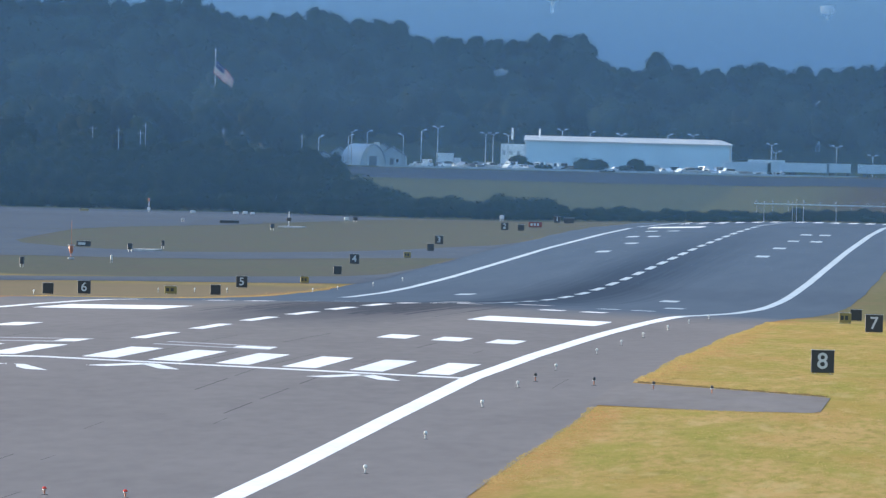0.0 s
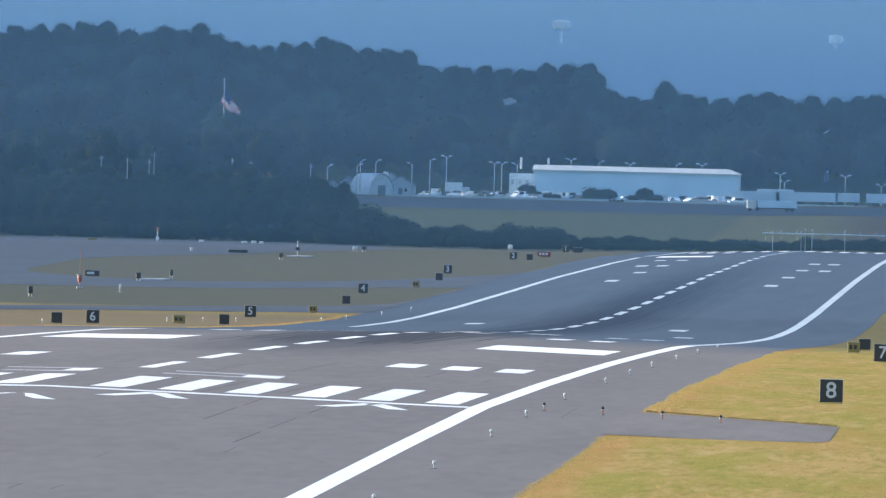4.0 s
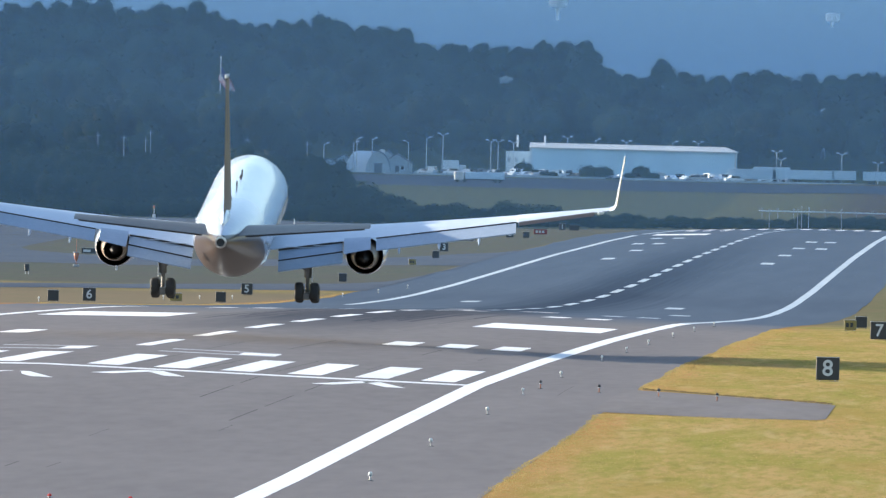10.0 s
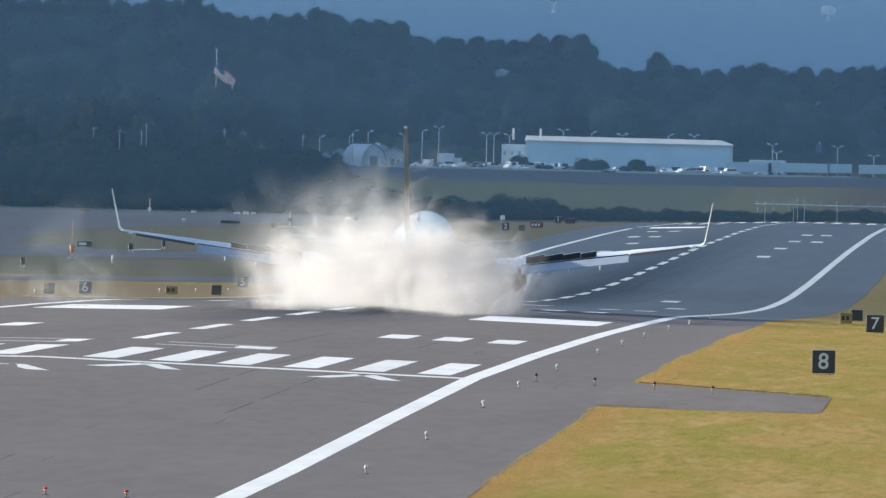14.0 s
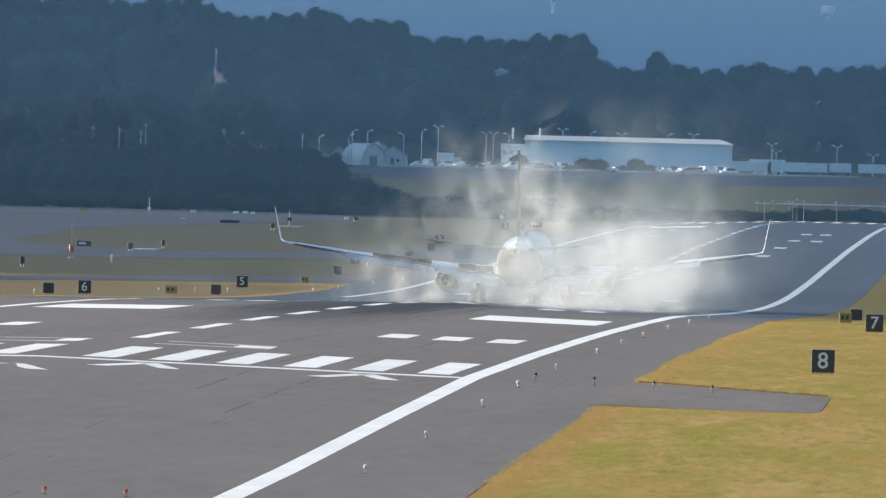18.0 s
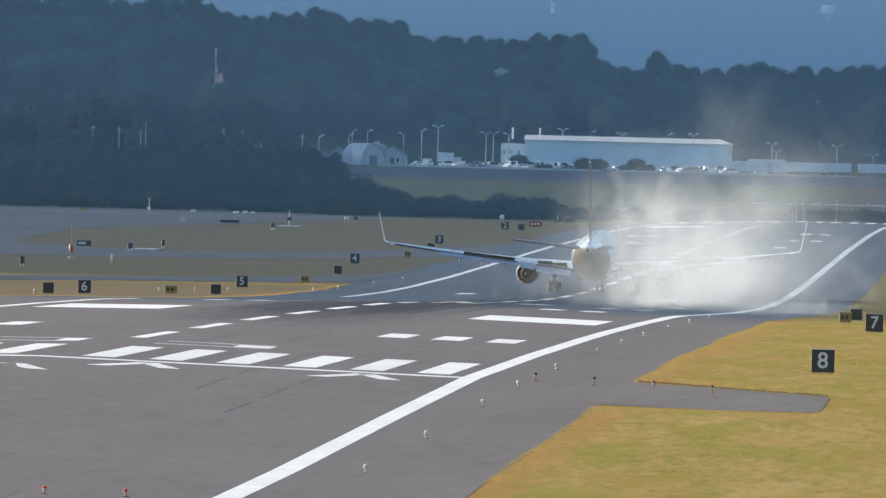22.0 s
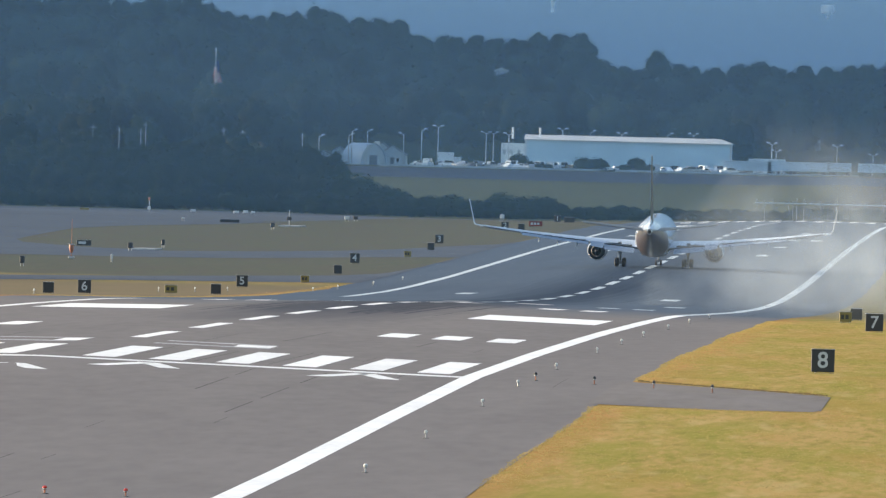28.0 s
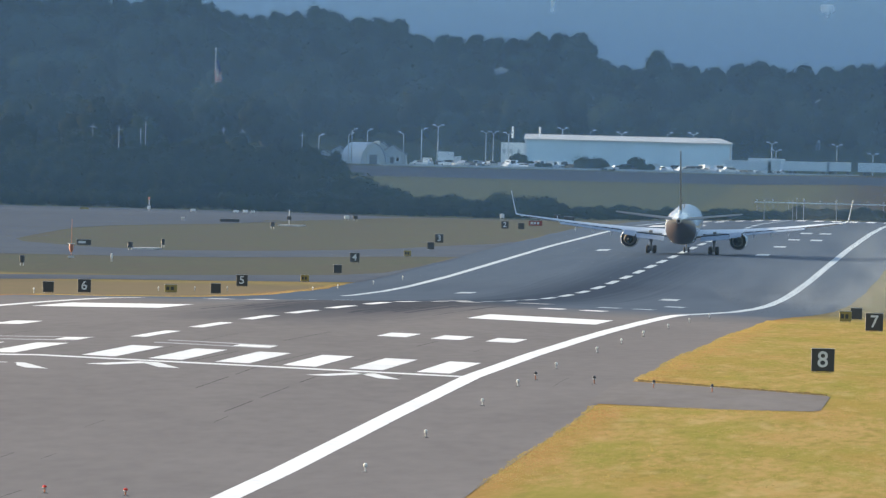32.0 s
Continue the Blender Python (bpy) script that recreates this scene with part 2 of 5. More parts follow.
def hull_mat():
    """White paint above, brown below a line that sweeps up towards the tail."""
    m = mat("hull_paint", (0.40, 0.42, 0.46), 0.18, 0, (0.36, 0.39, 0.43), 4.0, coat=0.3, fine=0.5)
    n, l = m.node_tree.nodes, m.node_tree.links
    b = n["Principled BSDF"]
    rng, mixc, op = node_tools(n, l)
    xyz = n.new("ShaderNodeSeparateXYZ")
    l.new(n.new("ShaderNodeTexCoord").outputs["Object"], xyz.inputs[0])
    rise = rng(xyz.outputs[1], -3.0 * SIZE, -15.0 * SIZE, 1.75 * SIZE, 6.1 * SIZE)
    tail = rng(xyz.outputs[1], -15.0 * SIZE, -25.0 * SIZE, 0, .62 * SIZE)
    below = op("SUBTRACT", op("ADD", rise, tail), xyz.outputs[2])
    brown = rng(below, -.02, .02)
    dust = n.new("ShaderNodeMix")
    dust.data_type = "RGBA"
    l.new(noise_at(n, l, (.8, .1, .8)), dust.inputs[0])
    dust.inputs[6].default_value, dust.inputs[7].default_value = (0.036, 0.023, 0.016, 1), (0.056, 0.037, 0.026, 1)
    l.new(mixc(brown, b.inputs["Base Color"].links[0].from_socket, dust.outputs[2]), b.inputs["Base Color"])
    for key, a, c in (("Roughness", .18, .30), ("Specular IOR Level", .5, .27), ("Coat Weight", .3, .0)):
        l.new(rng(brown, 0, 1, a, c), b.inputs[key])
    return m


HULL = hull_mat()
WING_GREY = mat("wing_grey", (0.45, 0.50, 0.57), 0.38, 0, (0.40, 0.45, 0.52), 2.5, (1, 1, 1), fine=0.3)
FLAP_GREY = mat("flap_grey", (0.29, 0.35, 0.44), 0.45, 0, (0.25, 0.31, 0.39), 1.5, fine=0.2)
# shade under the raised spoilers, put into a dark colour
SPOILER = mat("spoiler_shaded_side", (0.05, 0.055, 0.06), 0.6, 0, (0.075, 0.08, 0.085), 0.8)
METAL = mat("bare_metal", (0.62, 0.60, 0.57), 0.28, 0.9, (0.5, 0.48, 0.45), 1.2)
HOT_METAL = mat("exhaust_metal", (0.27, 0.22, 0.17), 0.45, 0.4, (0.13, 0.10, 0.08), 0.9)
AILERON = mat("aileron_brown", (0.030, 0.022, 0.018), 0.5, 0, (0.020, 0.015, 0.012), 1.0, spec=0.2)
DARK_METAL = mat("dark_metal", (0.07, 0.055, 0.045), 0.45, 0.6, (0.03, 0.026, 0.023), 0.6)
DARK = mat("dark_duct", (0.018, 0.018, 0.02), 0.6, 0, (0.03, 0.03, 0.03), 0.6)
TYRE = mat("tyre_rubber", (0.018, 0.018, 0.019), 0.8, 0, (0.03, 0.03, 0.03), 0.4, bump=0.2)
GEAR = mat("gear_paint", (0.22, 0.22, 0.22), 0.45, 0.2, (0.16, 0.16, 0.16), 0.5)
BLACK = mat("sign_black", (0.022, 0.024, 0.028), 0.45, 0, (0.025, 0.025, 0.028), 0.7)
SIGN_WHITE = mat("sign_white", (0.55, 0.56, 0.56), 0.5, 0, (0.47, 0.48, 0.48), 0.3)
SIGN_RED = mat("sign_red", (0.22, 0.025, 0.02), 0.5, 0, (0.17, 0.02, 0.02), 0.5)
SIGN_YELLOW = mat("sign_yellow", (0.26, 0.19, 0.05), 0.5, 0, (0.2, 0.15, 0.045), 0.5)
STEEL = mat("galvanised_steel", (0.42, 0.43, 0.44), 0.5, 0.5, (0.33, 0.34, 0.35), 0.6)
ORANGE = mat("orange_paint", (0.34, 0.11, 0.05), 0.5, 0, (0.27, 0.09, 0.05), 0.4)
LENS = mat("frosted_lens", (0.62, 0.62, 0.58), 0.2, 0, (0.75, 0.74, 0.70), 0.2)
RED_LENS = mat("red_lens", (0.6, 0.05, 0.03), 0.25, 0, (0.5, 0.05, 0.03), 0.2)
# far yard paints: haze is put into the colours as a blue cast
YARD_WHITE = mat("hazed_white", (0.70, 0.77, 0.83), 0.6, 0, (0.60, 0.67, 0.74), 1.5, vary=0.1)
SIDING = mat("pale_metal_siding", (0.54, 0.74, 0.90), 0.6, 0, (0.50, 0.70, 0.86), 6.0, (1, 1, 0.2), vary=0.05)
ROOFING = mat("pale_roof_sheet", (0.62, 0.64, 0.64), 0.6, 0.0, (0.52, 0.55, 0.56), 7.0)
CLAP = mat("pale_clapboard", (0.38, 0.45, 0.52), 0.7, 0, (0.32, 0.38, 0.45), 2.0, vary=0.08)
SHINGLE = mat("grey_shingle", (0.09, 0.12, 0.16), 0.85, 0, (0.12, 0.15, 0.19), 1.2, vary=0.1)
GLASS_DARK = mat("dark_glazing", (0.03, 0.04, 0.05), 0.1, 0, (0.04, 0.05, 0.06), 1.0)
BARK = mat("bark", (0.05, 0.043, 0.035), 0.9, 0, (0.08, 0.07, 0.06), 0.5, bump=0.5)
BLADE = leaf_mat("grass_blades", (0.34, 0.235, 0.10), (0.235, 0.205, 0.06), 0.22)
LEAF_MID = leaf_mat("bank_leaves", (0.015, 0.034, 0.023), (0.034, 0.060, 0.033), 0.10)
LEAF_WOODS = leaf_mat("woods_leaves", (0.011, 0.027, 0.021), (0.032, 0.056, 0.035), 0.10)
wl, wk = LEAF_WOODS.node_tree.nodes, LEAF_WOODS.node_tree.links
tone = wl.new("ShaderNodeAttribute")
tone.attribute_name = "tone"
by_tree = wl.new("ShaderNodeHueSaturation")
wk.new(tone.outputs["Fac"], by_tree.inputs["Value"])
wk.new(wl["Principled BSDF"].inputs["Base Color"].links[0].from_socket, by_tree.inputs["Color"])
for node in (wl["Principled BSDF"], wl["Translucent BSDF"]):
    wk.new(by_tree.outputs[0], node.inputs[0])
SPRAY, SPRAY_THIN, SPRAY_FAINT = spray_mat(0.135, (.67, .70, .76)), spray_mat(0.072, (.56, .62, .70)), spray_mat(0.019, (.48, .56, .65))
# dark colour that stands for the shadow of the turf lip
LIP_SHADE = mat("turf_lip_shade", (0.075, 0.055, 0.03), 0.95, 0, (0.11, 0.085, 0.04), 0.5, spec=0.0)
CAR_PAINT = mat("car_paint", (0.62, 0.66, 0.72), 0.25, 0.1, (0.5, 0.55, 0.6), 2.0, coat=0.5, vary=0.9)
# trailers and lamp posts take the same haze-blue cast
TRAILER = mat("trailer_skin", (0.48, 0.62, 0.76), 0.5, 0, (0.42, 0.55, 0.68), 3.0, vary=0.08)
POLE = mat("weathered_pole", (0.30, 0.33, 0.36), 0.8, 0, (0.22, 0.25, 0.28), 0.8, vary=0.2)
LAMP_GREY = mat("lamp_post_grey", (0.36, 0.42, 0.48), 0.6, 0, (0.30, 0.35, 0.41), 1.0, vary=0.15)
FLAG_RED = leaf_mat("flag_red", (0.45, 0.04, 0.08), (0.40, 0.035, 0.07), 0)
FLAG_WHITE = leaf_mat("flag_white", (0.88, 0.88, 0.9), (0.82, 0.82, 0.85), 0)
FLAG_BLUE = leaf_mat("flag_blue", (0.04, 0.06, 0.22), (0.035, 0.05, 0.2), 0)
# distant tanks: haze put into the paint as a faint blue
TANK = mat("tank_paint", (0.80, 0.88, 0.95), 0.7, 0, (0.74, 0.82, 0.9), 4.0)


# ---- mesh tools ----
class Geo:
    """Gathers faces of one mesh; slots tell the material of each face."""
    def __init__(self):
        self.v, self.f, self.s = [], [], []

    def add(self, vs, fs, slot=0):
        k = len(self.v)
        self.v += [tuple(p) for p in vs]
        self.f += [tuple(i + k for i in f) for f in fs]
        self.s += [slot] * len(fs)
        return self

    def box(self, x0, x1, y0, y1, z0, z1, slot=0, cut=0.0):
        if not cut:
            vs = [(x, y, z) for z in (z0, z1) for y in (y0, y1) for x in (x0, x1)]
            return self.add(vs, [(0, 2, 3, 1), (4, 5, 7, 6), (0, 1, 5, 4), (2, 6, 7, 3), (0, 4, 6, 2), (1, 3, 7, 5)], slot)
        bm = bmesh.new()
        bmesh.ops.create_cube(bm, size=1, matrix=Matrix.LocRotScale(((x0 + x1) / 2, (y0 + y1) / 2, (z0 + z1) / 2), None, (x1 - x0, y1 - y0, z1 - z0)))
        bmesh.ops.bevel(bm, geom=bm.edges[:], offset=cut, segments=1, affect="EDGES")
        bm.verts.index_update()
        self.add([v.co for v in bm.verts], [[v.index for v in f.verts] for f in bm.faces], slot)
        bm.free()
        return self

    def rings(self, rings, closed=True, caps=True, slot=0):
        """A skin over rings with the same count of points."""
        n = len(rings[0])
        vs = [p for r in rings for p in r]
        fs = []
        for i in range(len(rings) - 1):
            for j in range(n if closed else n - 1):
                a, b2 = i * n + j, i * n + (j + 1) % n
                fs.append((a, b2, b2 + n, a + n))
        if caps:
            fs += [tuple(range(n))[::-1], tuple(range(len(vs) - n, len(vs)))]
        return self.add(vs, fs, slot)

    def tube(self, p, q, r0, r1=None, n=10, slot=0):
        p, q = Vector(p), Vector(q)
        r1 = r0 if r1 is None else r1
        m = (q - p).to_track_quat("Z", "Y").to_matrix()
        ring = [m @ Vector((math.cos(a), math.sin(a), 0)) for a in [2 * math.pi * k / n for k in range(n)]]
        return self.rings([[p + v * r0 for v in ring], [q + v * r1 for v in ring]], slot=slot)

    def lathe(self, prof, centre, axis="y", n=24, slot=0, caps=False):
        """prof: (radius, place on the axis)."""
        rings = []
        for r, h in prof:
            pts = []
            for k in range(n):
                a = 2 * math.pi * k / n
                c, s = r * math.cos(a), r * math.sin(a)
                p = {"y": (c, h, s), "z": (c, s, h), "x": (h, c, s)}[axis]
                pts.append((p[0] + centre[0], p[1] + centre[1], p[2] + centre[2]))
            rings.append(pts)
        return self.rings(rings, caps=caps, slot=slot)

    def mesh(self, name, mats, smooth=0.0):
        me = bpy.data.meshes.new(name)
        me.from_pydata(self.v, [], self.f)
        for m in mats if isinstance(mats, (list, tuple)) else [mats]:
            me.materials.append(m)
        me.polygons.foreach_set("material_index", self.s)
        bm = bmesh.new()
        bm.from_mesh(me)
        bmesh.ops.recalc_face_normals(bm, faces=bm.faces)
        if smooth:
            for f in bm.faces:
                f.smooth = True
            for e in bm.edges:
                if len(e.link_faces) == 2 and e.calc_face_angle(0) > smooth:
                    e.smooth = False
        bm.to_mesh(me)
        bm.free()
        return me


def part(name, g, material, parent, label="", smooth=0.6, at=None):
    """Links the faces as one mesh object under a thing or a part."""
    ob = new(name, g.mesh(name, material, smooth) if isinstance(g, Geo) else g)
    ob.parent = parent
    if at is not None:
        ob.matrix_basis = at
    return tagged(ob, label)


def thing(name, label, category, at=None, group="", kind="", data=None):
    ob = new(name, data)
    if at is not None:
        ob.matrix_basis = at
    return tagged(ob, label, category, group, kind)


def cloud(pts, size, rnd, facing=None):
    """Vertices of small quads at pts, turned at random or lying roughly across the given normals."""
    n = len(pts)
    a = rnd.normal(size=(n, 3))
    if facing is not None:
        across = facing + rnd.normal(0, .28, (n, 3))
        across /= np.linalg.norm(across, axis=1)[:, None]
        a -= across * np.sum(a * across, axis=1)[:, None]
    a /= np.linalg.norm(a, axis=1)[:, None]
    b2 = np.cross(a, rnd.normal(size=(n, 3)) if facing is None else across)
    b2 /= np.linalg.norm(b2, axis=1)[:, None]
    s = (size * rnd.uniform(0.6, 1.4, n))[:, None]
    a, b2 = a * s, b2 * s * 0.7
    v = np.stack([pts - a, pts - b2 * 0.9, pts + a * 0.9, pts + b2], 1).reshape(-1, 3)
    return v


def quads_mesh(name, v, material, tri=False, normals=None):
    k = 3 if tri else 4
    n = len(v) // k
    me = bpy.data.meshes.new(name)
    me.vertices.add(len(v))
    me.vertices.foreach_set("co", v.astype(np.float32).ravel())
    me.loops.add(len(v))
    me.loops.foreach_set("vertex_index", np.arange(len(v), dtype=np.int32))
    me.polygons.add(n)
    me.polygons.foreach_set("loop_start", np.arange(0, n * k, k, dtype=np.int32))
    me.materials.append(material)
    me.update(calc_edges=True)
    if normals is not None:
        me.polygons.foreach_set("use_smooth", np.ones(n, dtype=bool))
        me.normals_split_custom_set_from_vertices(normals if len(normals) == len(v) else np.repeat(normals, k, axis=0))
    return me


# ---- the lie of the land ----
PROFILE = ((-1300, -3), (-900, -2.2), (-232, -1.1), (-95, -.2), (0, .35), (100, .45), (230, .4), (350, .15), (430, -.1), (480, -.4), (566, -1.05),
           (692, -1.95), (810, -2.6), (880, -2.82), (960, -2.88), (1030, -2.75), (1156, -2.2), (1305, -1.3), (1545, .15), (1840, 1.5),
           (2040, 2.1), (2400, 2.1), (2600, 1.6), (2660, 1.0), (2800, 2.6), (3080, 5.8), (3230, 7.8), (3430, 11.7), (3560, 12.5))
CROSS = ((-1300, -.008), (400, -.008), (850, 0), (1300, .01), (1841, .018), (2600, .018), (3000, 0), (5000, 0))
SKYLINE = ((-420, 54), (-260, 58.6), (-222, 60.5), (-196, 59.2), (-189.8, 54.7), (-180, 54.6), (-162, 58), (-151, 55.7), (-139, 53.7), (-135, 50.8),
           (-112, 49.7), (-91, 52.2), (-82.6, 51.4), (-78.7, 42.2), (-61, 45), (-46, 41.7), (-39, 44.9), (-21, 44.3), (-7.6, 45), (2.4, 42.9), (160, 40))
PS, PZ = zip(*PROFILE)
XS, XZ = zip(*CROSS)
KU, KZ = zip(*SKYLINE)


def land(s, u):
    """Height of the ground s metres past the threshold and u metres right of the centreline."""
    h = np.interp(s, PS, PZ) + np.interp(s, XS, XZ) * np.clip(u, -60, 60) - .018 * np.minimum(np.abs(u), 23) + .2
    return float(h + max(0.0, min(1.0, (s - 3520) / 320)) * (np.interp(u, KU, KZ) - 18 - 12.5))


S_LINES = sorted({round(s, 1) for s in list(range(-1300, 400, 50)) + list(range(400, 1400, 20)) + list(range(1400, 2560, 40)) + list(range(2560, 4180, 30))})
U_GROUND = [-900, -600, -420, -340, -280, -240, -210, -180, -150, -120, -100, -80, -60, -46, -34, -30.2, -23, 0, 23, 30.7, 36, 46, 60, 90, 140, 220, 400, 700, 900]
g = Geo()
nu = len(U_GROUND)
g.add([(u, s, land(s, u) - (0.06 if abs(u) < 25 and s < 2560 else 0.01 if abs(u) < 31 else 0)) for s in S_LINES for u in U_GROUND],
      [(i * nu + j, i * nu + j + 1, (i + 1) * nu + j + 1, (i + 1) * nu + j) for i in range(len(S_LINES) - 1) for j in range(nu - 1)])
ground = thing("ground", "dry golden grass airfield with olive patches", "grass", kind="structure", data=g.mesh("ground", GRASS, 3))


def strip(g, s0, s1, ul, ur, lift, slot=0, nl=1):
    """A strip along the runway from s0 to s1 between the lines ul and ur (numbers, or functions of s)."""
    ss = [s0] + [s for s in S_LINES if s0 + 0.5 < s < s1 - 0.5] + [s1]
    fl = ul if callable(ul) else (lambda s: ul)
    fr = ur if callable(ur) else (lambda s: ur)
    vs, fs = [], []
    for s in ss:
        a, b2 = fl(s), fr(s)
        inner = [x for x in (-23, 0, 23) if a + 0.3 < x < b2 - 0.3] if nl == 1 else []
        for u in [a] + inner + [b2]:
            vs.append((u, s, land(s, u) + lift))
    k = len(vs) // len(ss)
    if k * len(ss) != len(vs):
        return g
    for i in range(len(ss) - 1):
        for j in range(k - 1):
            fs.append((i * k + j, i * k + j + 1, (i + 1) * k + j + 1, (i + 1) * k + j))
    return g.add(vs, fs, slot)


def edge_r(s):
    return 30.6 + 0.10 * math.sin(s * 0.043) + 0.06 * math.sin(s * 0.13 + 1)


def edge_l(s):
    return -30.0 - 0.3 * math.sin(s * 0.05) - 0.25 * math.sin(s * 0.17 + 2)


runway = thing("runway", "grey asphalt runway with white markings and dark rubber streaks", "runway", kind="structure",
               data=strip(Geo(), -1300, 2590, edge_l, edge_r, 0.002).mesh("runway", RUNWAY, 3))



def mark(name, s0, s1, u0, u1, skew=0.0, material=None, lift=0.008):
    g2 = strip(Geo(), s0, s1, lambda s: u0 + skew * (s - s0), lambda s: u1 + skew * (s - s0), lift, nl=1 if u0 < -.4 and u1 > .4 and not skew else 0)
    return part(name, g2, material or LINE, runway, smooth=0)


FT = 0.3048
mark("edge_line", -1300, 470, 21.9, 22.9)
mark("edge_line", 470, 2585, 21.9, 22.9, material=LINE_HAZED)
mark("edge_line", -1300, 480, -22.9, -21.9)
mark("edge_line", 856, 2010, -22.9, -21.9, material=LINE_HAZED)
mark("edge_line", 2060, 2585, -22.9, -21.9, material=LINE_HAZED)
mark("threshold_bar", -3.2, 0.4, -21.9, 21.9)


def pair(name, s0, s1, a, b2, sides=(-1, 1), material=None):
    for sgn in sides:
        mark(name, s0, s1, min(sgn * a, sgn * b2), max(sgn * a, sgn * b2), material=material)


for k in range(6):
    pair("threshold_stripe", 6.1, 51.8, 1.753 * (1 + 2 * k), 1.753 * (2 + 2 * k))
    pair("threshold_stripe", 2335, 2408, 1.753 * (1 + 2 * k), 1.753 * (2 + 2 * k))
for i in range(3):
    pair("touchdown_bar", 152.4, 175.3, (36 + 11 * i) * FT, (42 + 11 * i) * FT)
for s0, us, side in ((457, (11, 14.4), 1), (610, (11.4, 14.6), 1), (740, (14.4,), 1), (887, (10.4,), 1), (1432, (10.6,), 1), (1552, (11,), 1), (1682, (11, 14.6), 1), (1812, (11, 14.2), 1),
                     (457, (11, 14.4), -1), (610, (11, 14.4), -1), (926, (11.4,), -1), (1475, (11.6,), -1), (1615, (11.2,), -1), (1755, (11.2, 14.6), -1), (1892, (11.2, 15), -1)):
    for a in us:
        pair("touchdown_bar", s0, s0 + 22.9, a, a + 1.83, (side,), LINE if s0 < 600 else LINE_HAZED)
pair("aiming_bar", 304.8, 350.5, 10.97, 20.1)
pair("aiming_bar", 2000, 2045, 9.5, 19.2, (-1,))
for i in range(3):
    pair("touchdown_bar", 2255, 2285, (36 + 11 * i) * FT, (42 + 11 * i) * FT, (-1,))
# runway number: worn strokes of two figures
for s0, s1, a, b2, m2 in ((78, 81.5, 2.2, 8.4, LINE_WORN), (66, 69.5, 2.1, 8.6, LINE_WORN), (69.5, 78, 6.4, 8.5, LINE), (79, 82, -7.5, -2.1, LINE_WORN), (64, 68, -6.8, -2.2, LINE_WORN), (68, 79, -3.6, -2.2, LINE)):
    mark("number_stroke", s0, s1, a, b2, material=m2)
s = 88.0
while s < 2490:
    mark("centreline_stripe", s, s + 36.6, -0.46, 0.46, material=LINE if s < 600 else LINE_HAZED)
    s += 60.96
# arrow heads before the threshold bar
for uc in (-17.0, -5.8, 5.8, 17.0):
    mark("arrow_stroke", -17.5, -5, uc - 2.4, uc - 1.3, 0.16, LINE)
    mark("arrow_stroke", -17, -5, uc + 1.3, uc + 2.4, -0.15, LINE)
mark("arrow_stroke", -35, -23, -2.6, -1.5, 0.16, LINE)
mark("arrow_stroke", -35, -23, 1.5, 2.6, -0.16, LINE)
# rubber laid down by many landings, joints and cracks
for k in range(54):
    side = random.choice((-1, 1))
    uc, w, s0 = side * random.gauss(3.8, 2.2), random.uniform(.05, .20), max(300.0, random.gauss(360, 60))
    mark("rubber_streak", s0, min(s0 + random.uniform(60, 260), 610.0), uc - w, uc + w, random.uniform(-.0015, .0015), RUBBER_MARK, 0.0034 + k * 0.00002)
for uc in (-7.6, 3.8, 7.6, 11.4, 15.2, 19.0, 27.2):
    s0 = -420.0
    while s0 < (40 if uc > 20 else 110):
        s1 = s0 + random.uniform(10, 60)
        if random.random() < .6:
            mark("asphalt_joint", s0, s1, uc, uc + random.uniform(.03, .08), random.uniform(-.002, .002), CRACK, 0.006)
        s0 = s1 + random.uniform(2, 20)
for k in range(9):
    s0 = random.uniform(-330, -60)
    uc = random.uniform(5, 21)
    mark("asphalt_crack", s0, s0 + random.uniform(8, 26), uc, uc + 0.04, random.uniform(-.008, .008), CRACK, 0.006)
# worn marks in the hollow
for s0, s1, u0, u1 in ((690, 715, -6, -3.5), (560, 580, .5, 2.5), (640, 668, 3, 6)):
    mark("worn_marking", s0, s1, u0, u1, material=LINE_WORN)

# taxiways and apron
def pave(name, label, quads, lift=0.024, material=None):
    """Pavement between two lines across the field: quads of (u, s of the near edge, s of the far edge), left to right."""
    g2 = Geo()
    vs, fs, rows = [], [], 36
    for u, a, b2 in quads:
        for i in range(rows):
            s2 = a + (b2 - a) * i / (rows - 1)
            vs.append((u, s2, land(s2, u) + lift))
    for j in range(len(quads) - 1):
        for i in range(rows - 1):
            fs.append((j * rows + i, (j + 1) * rows + i, (j + 1) * rows + i + 1, j * rows + i + 1))
    g2.add(vs, fs)
    return thing(name, label, "taxiway", kind="structure", data=g2.mesh(name, material or ASPHALT_HAZED, 3))


def dense(pts):
    """More stations between the given ones, so that pavement follows the ground."""
    us = sorted({round(float(x), 1) for x in list(np.arange(pts[0][0], pts[-1][0], 6)) + [p[0] for p in pts]})
    return [(u, float(np.interp(u, [p[0] for p in pts], [p[1] for p in pts])), float(np.interp(u, [p[0] for p in pts], [p[2] for p in pts]))) for u in us]


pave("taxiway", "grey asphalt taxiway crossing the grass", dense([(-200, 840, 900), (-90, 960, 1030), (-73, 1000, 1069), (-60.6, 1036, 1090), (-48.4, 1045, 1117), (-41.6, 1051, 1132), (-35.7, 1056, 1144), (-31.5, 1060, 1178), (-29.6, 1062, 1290)]))
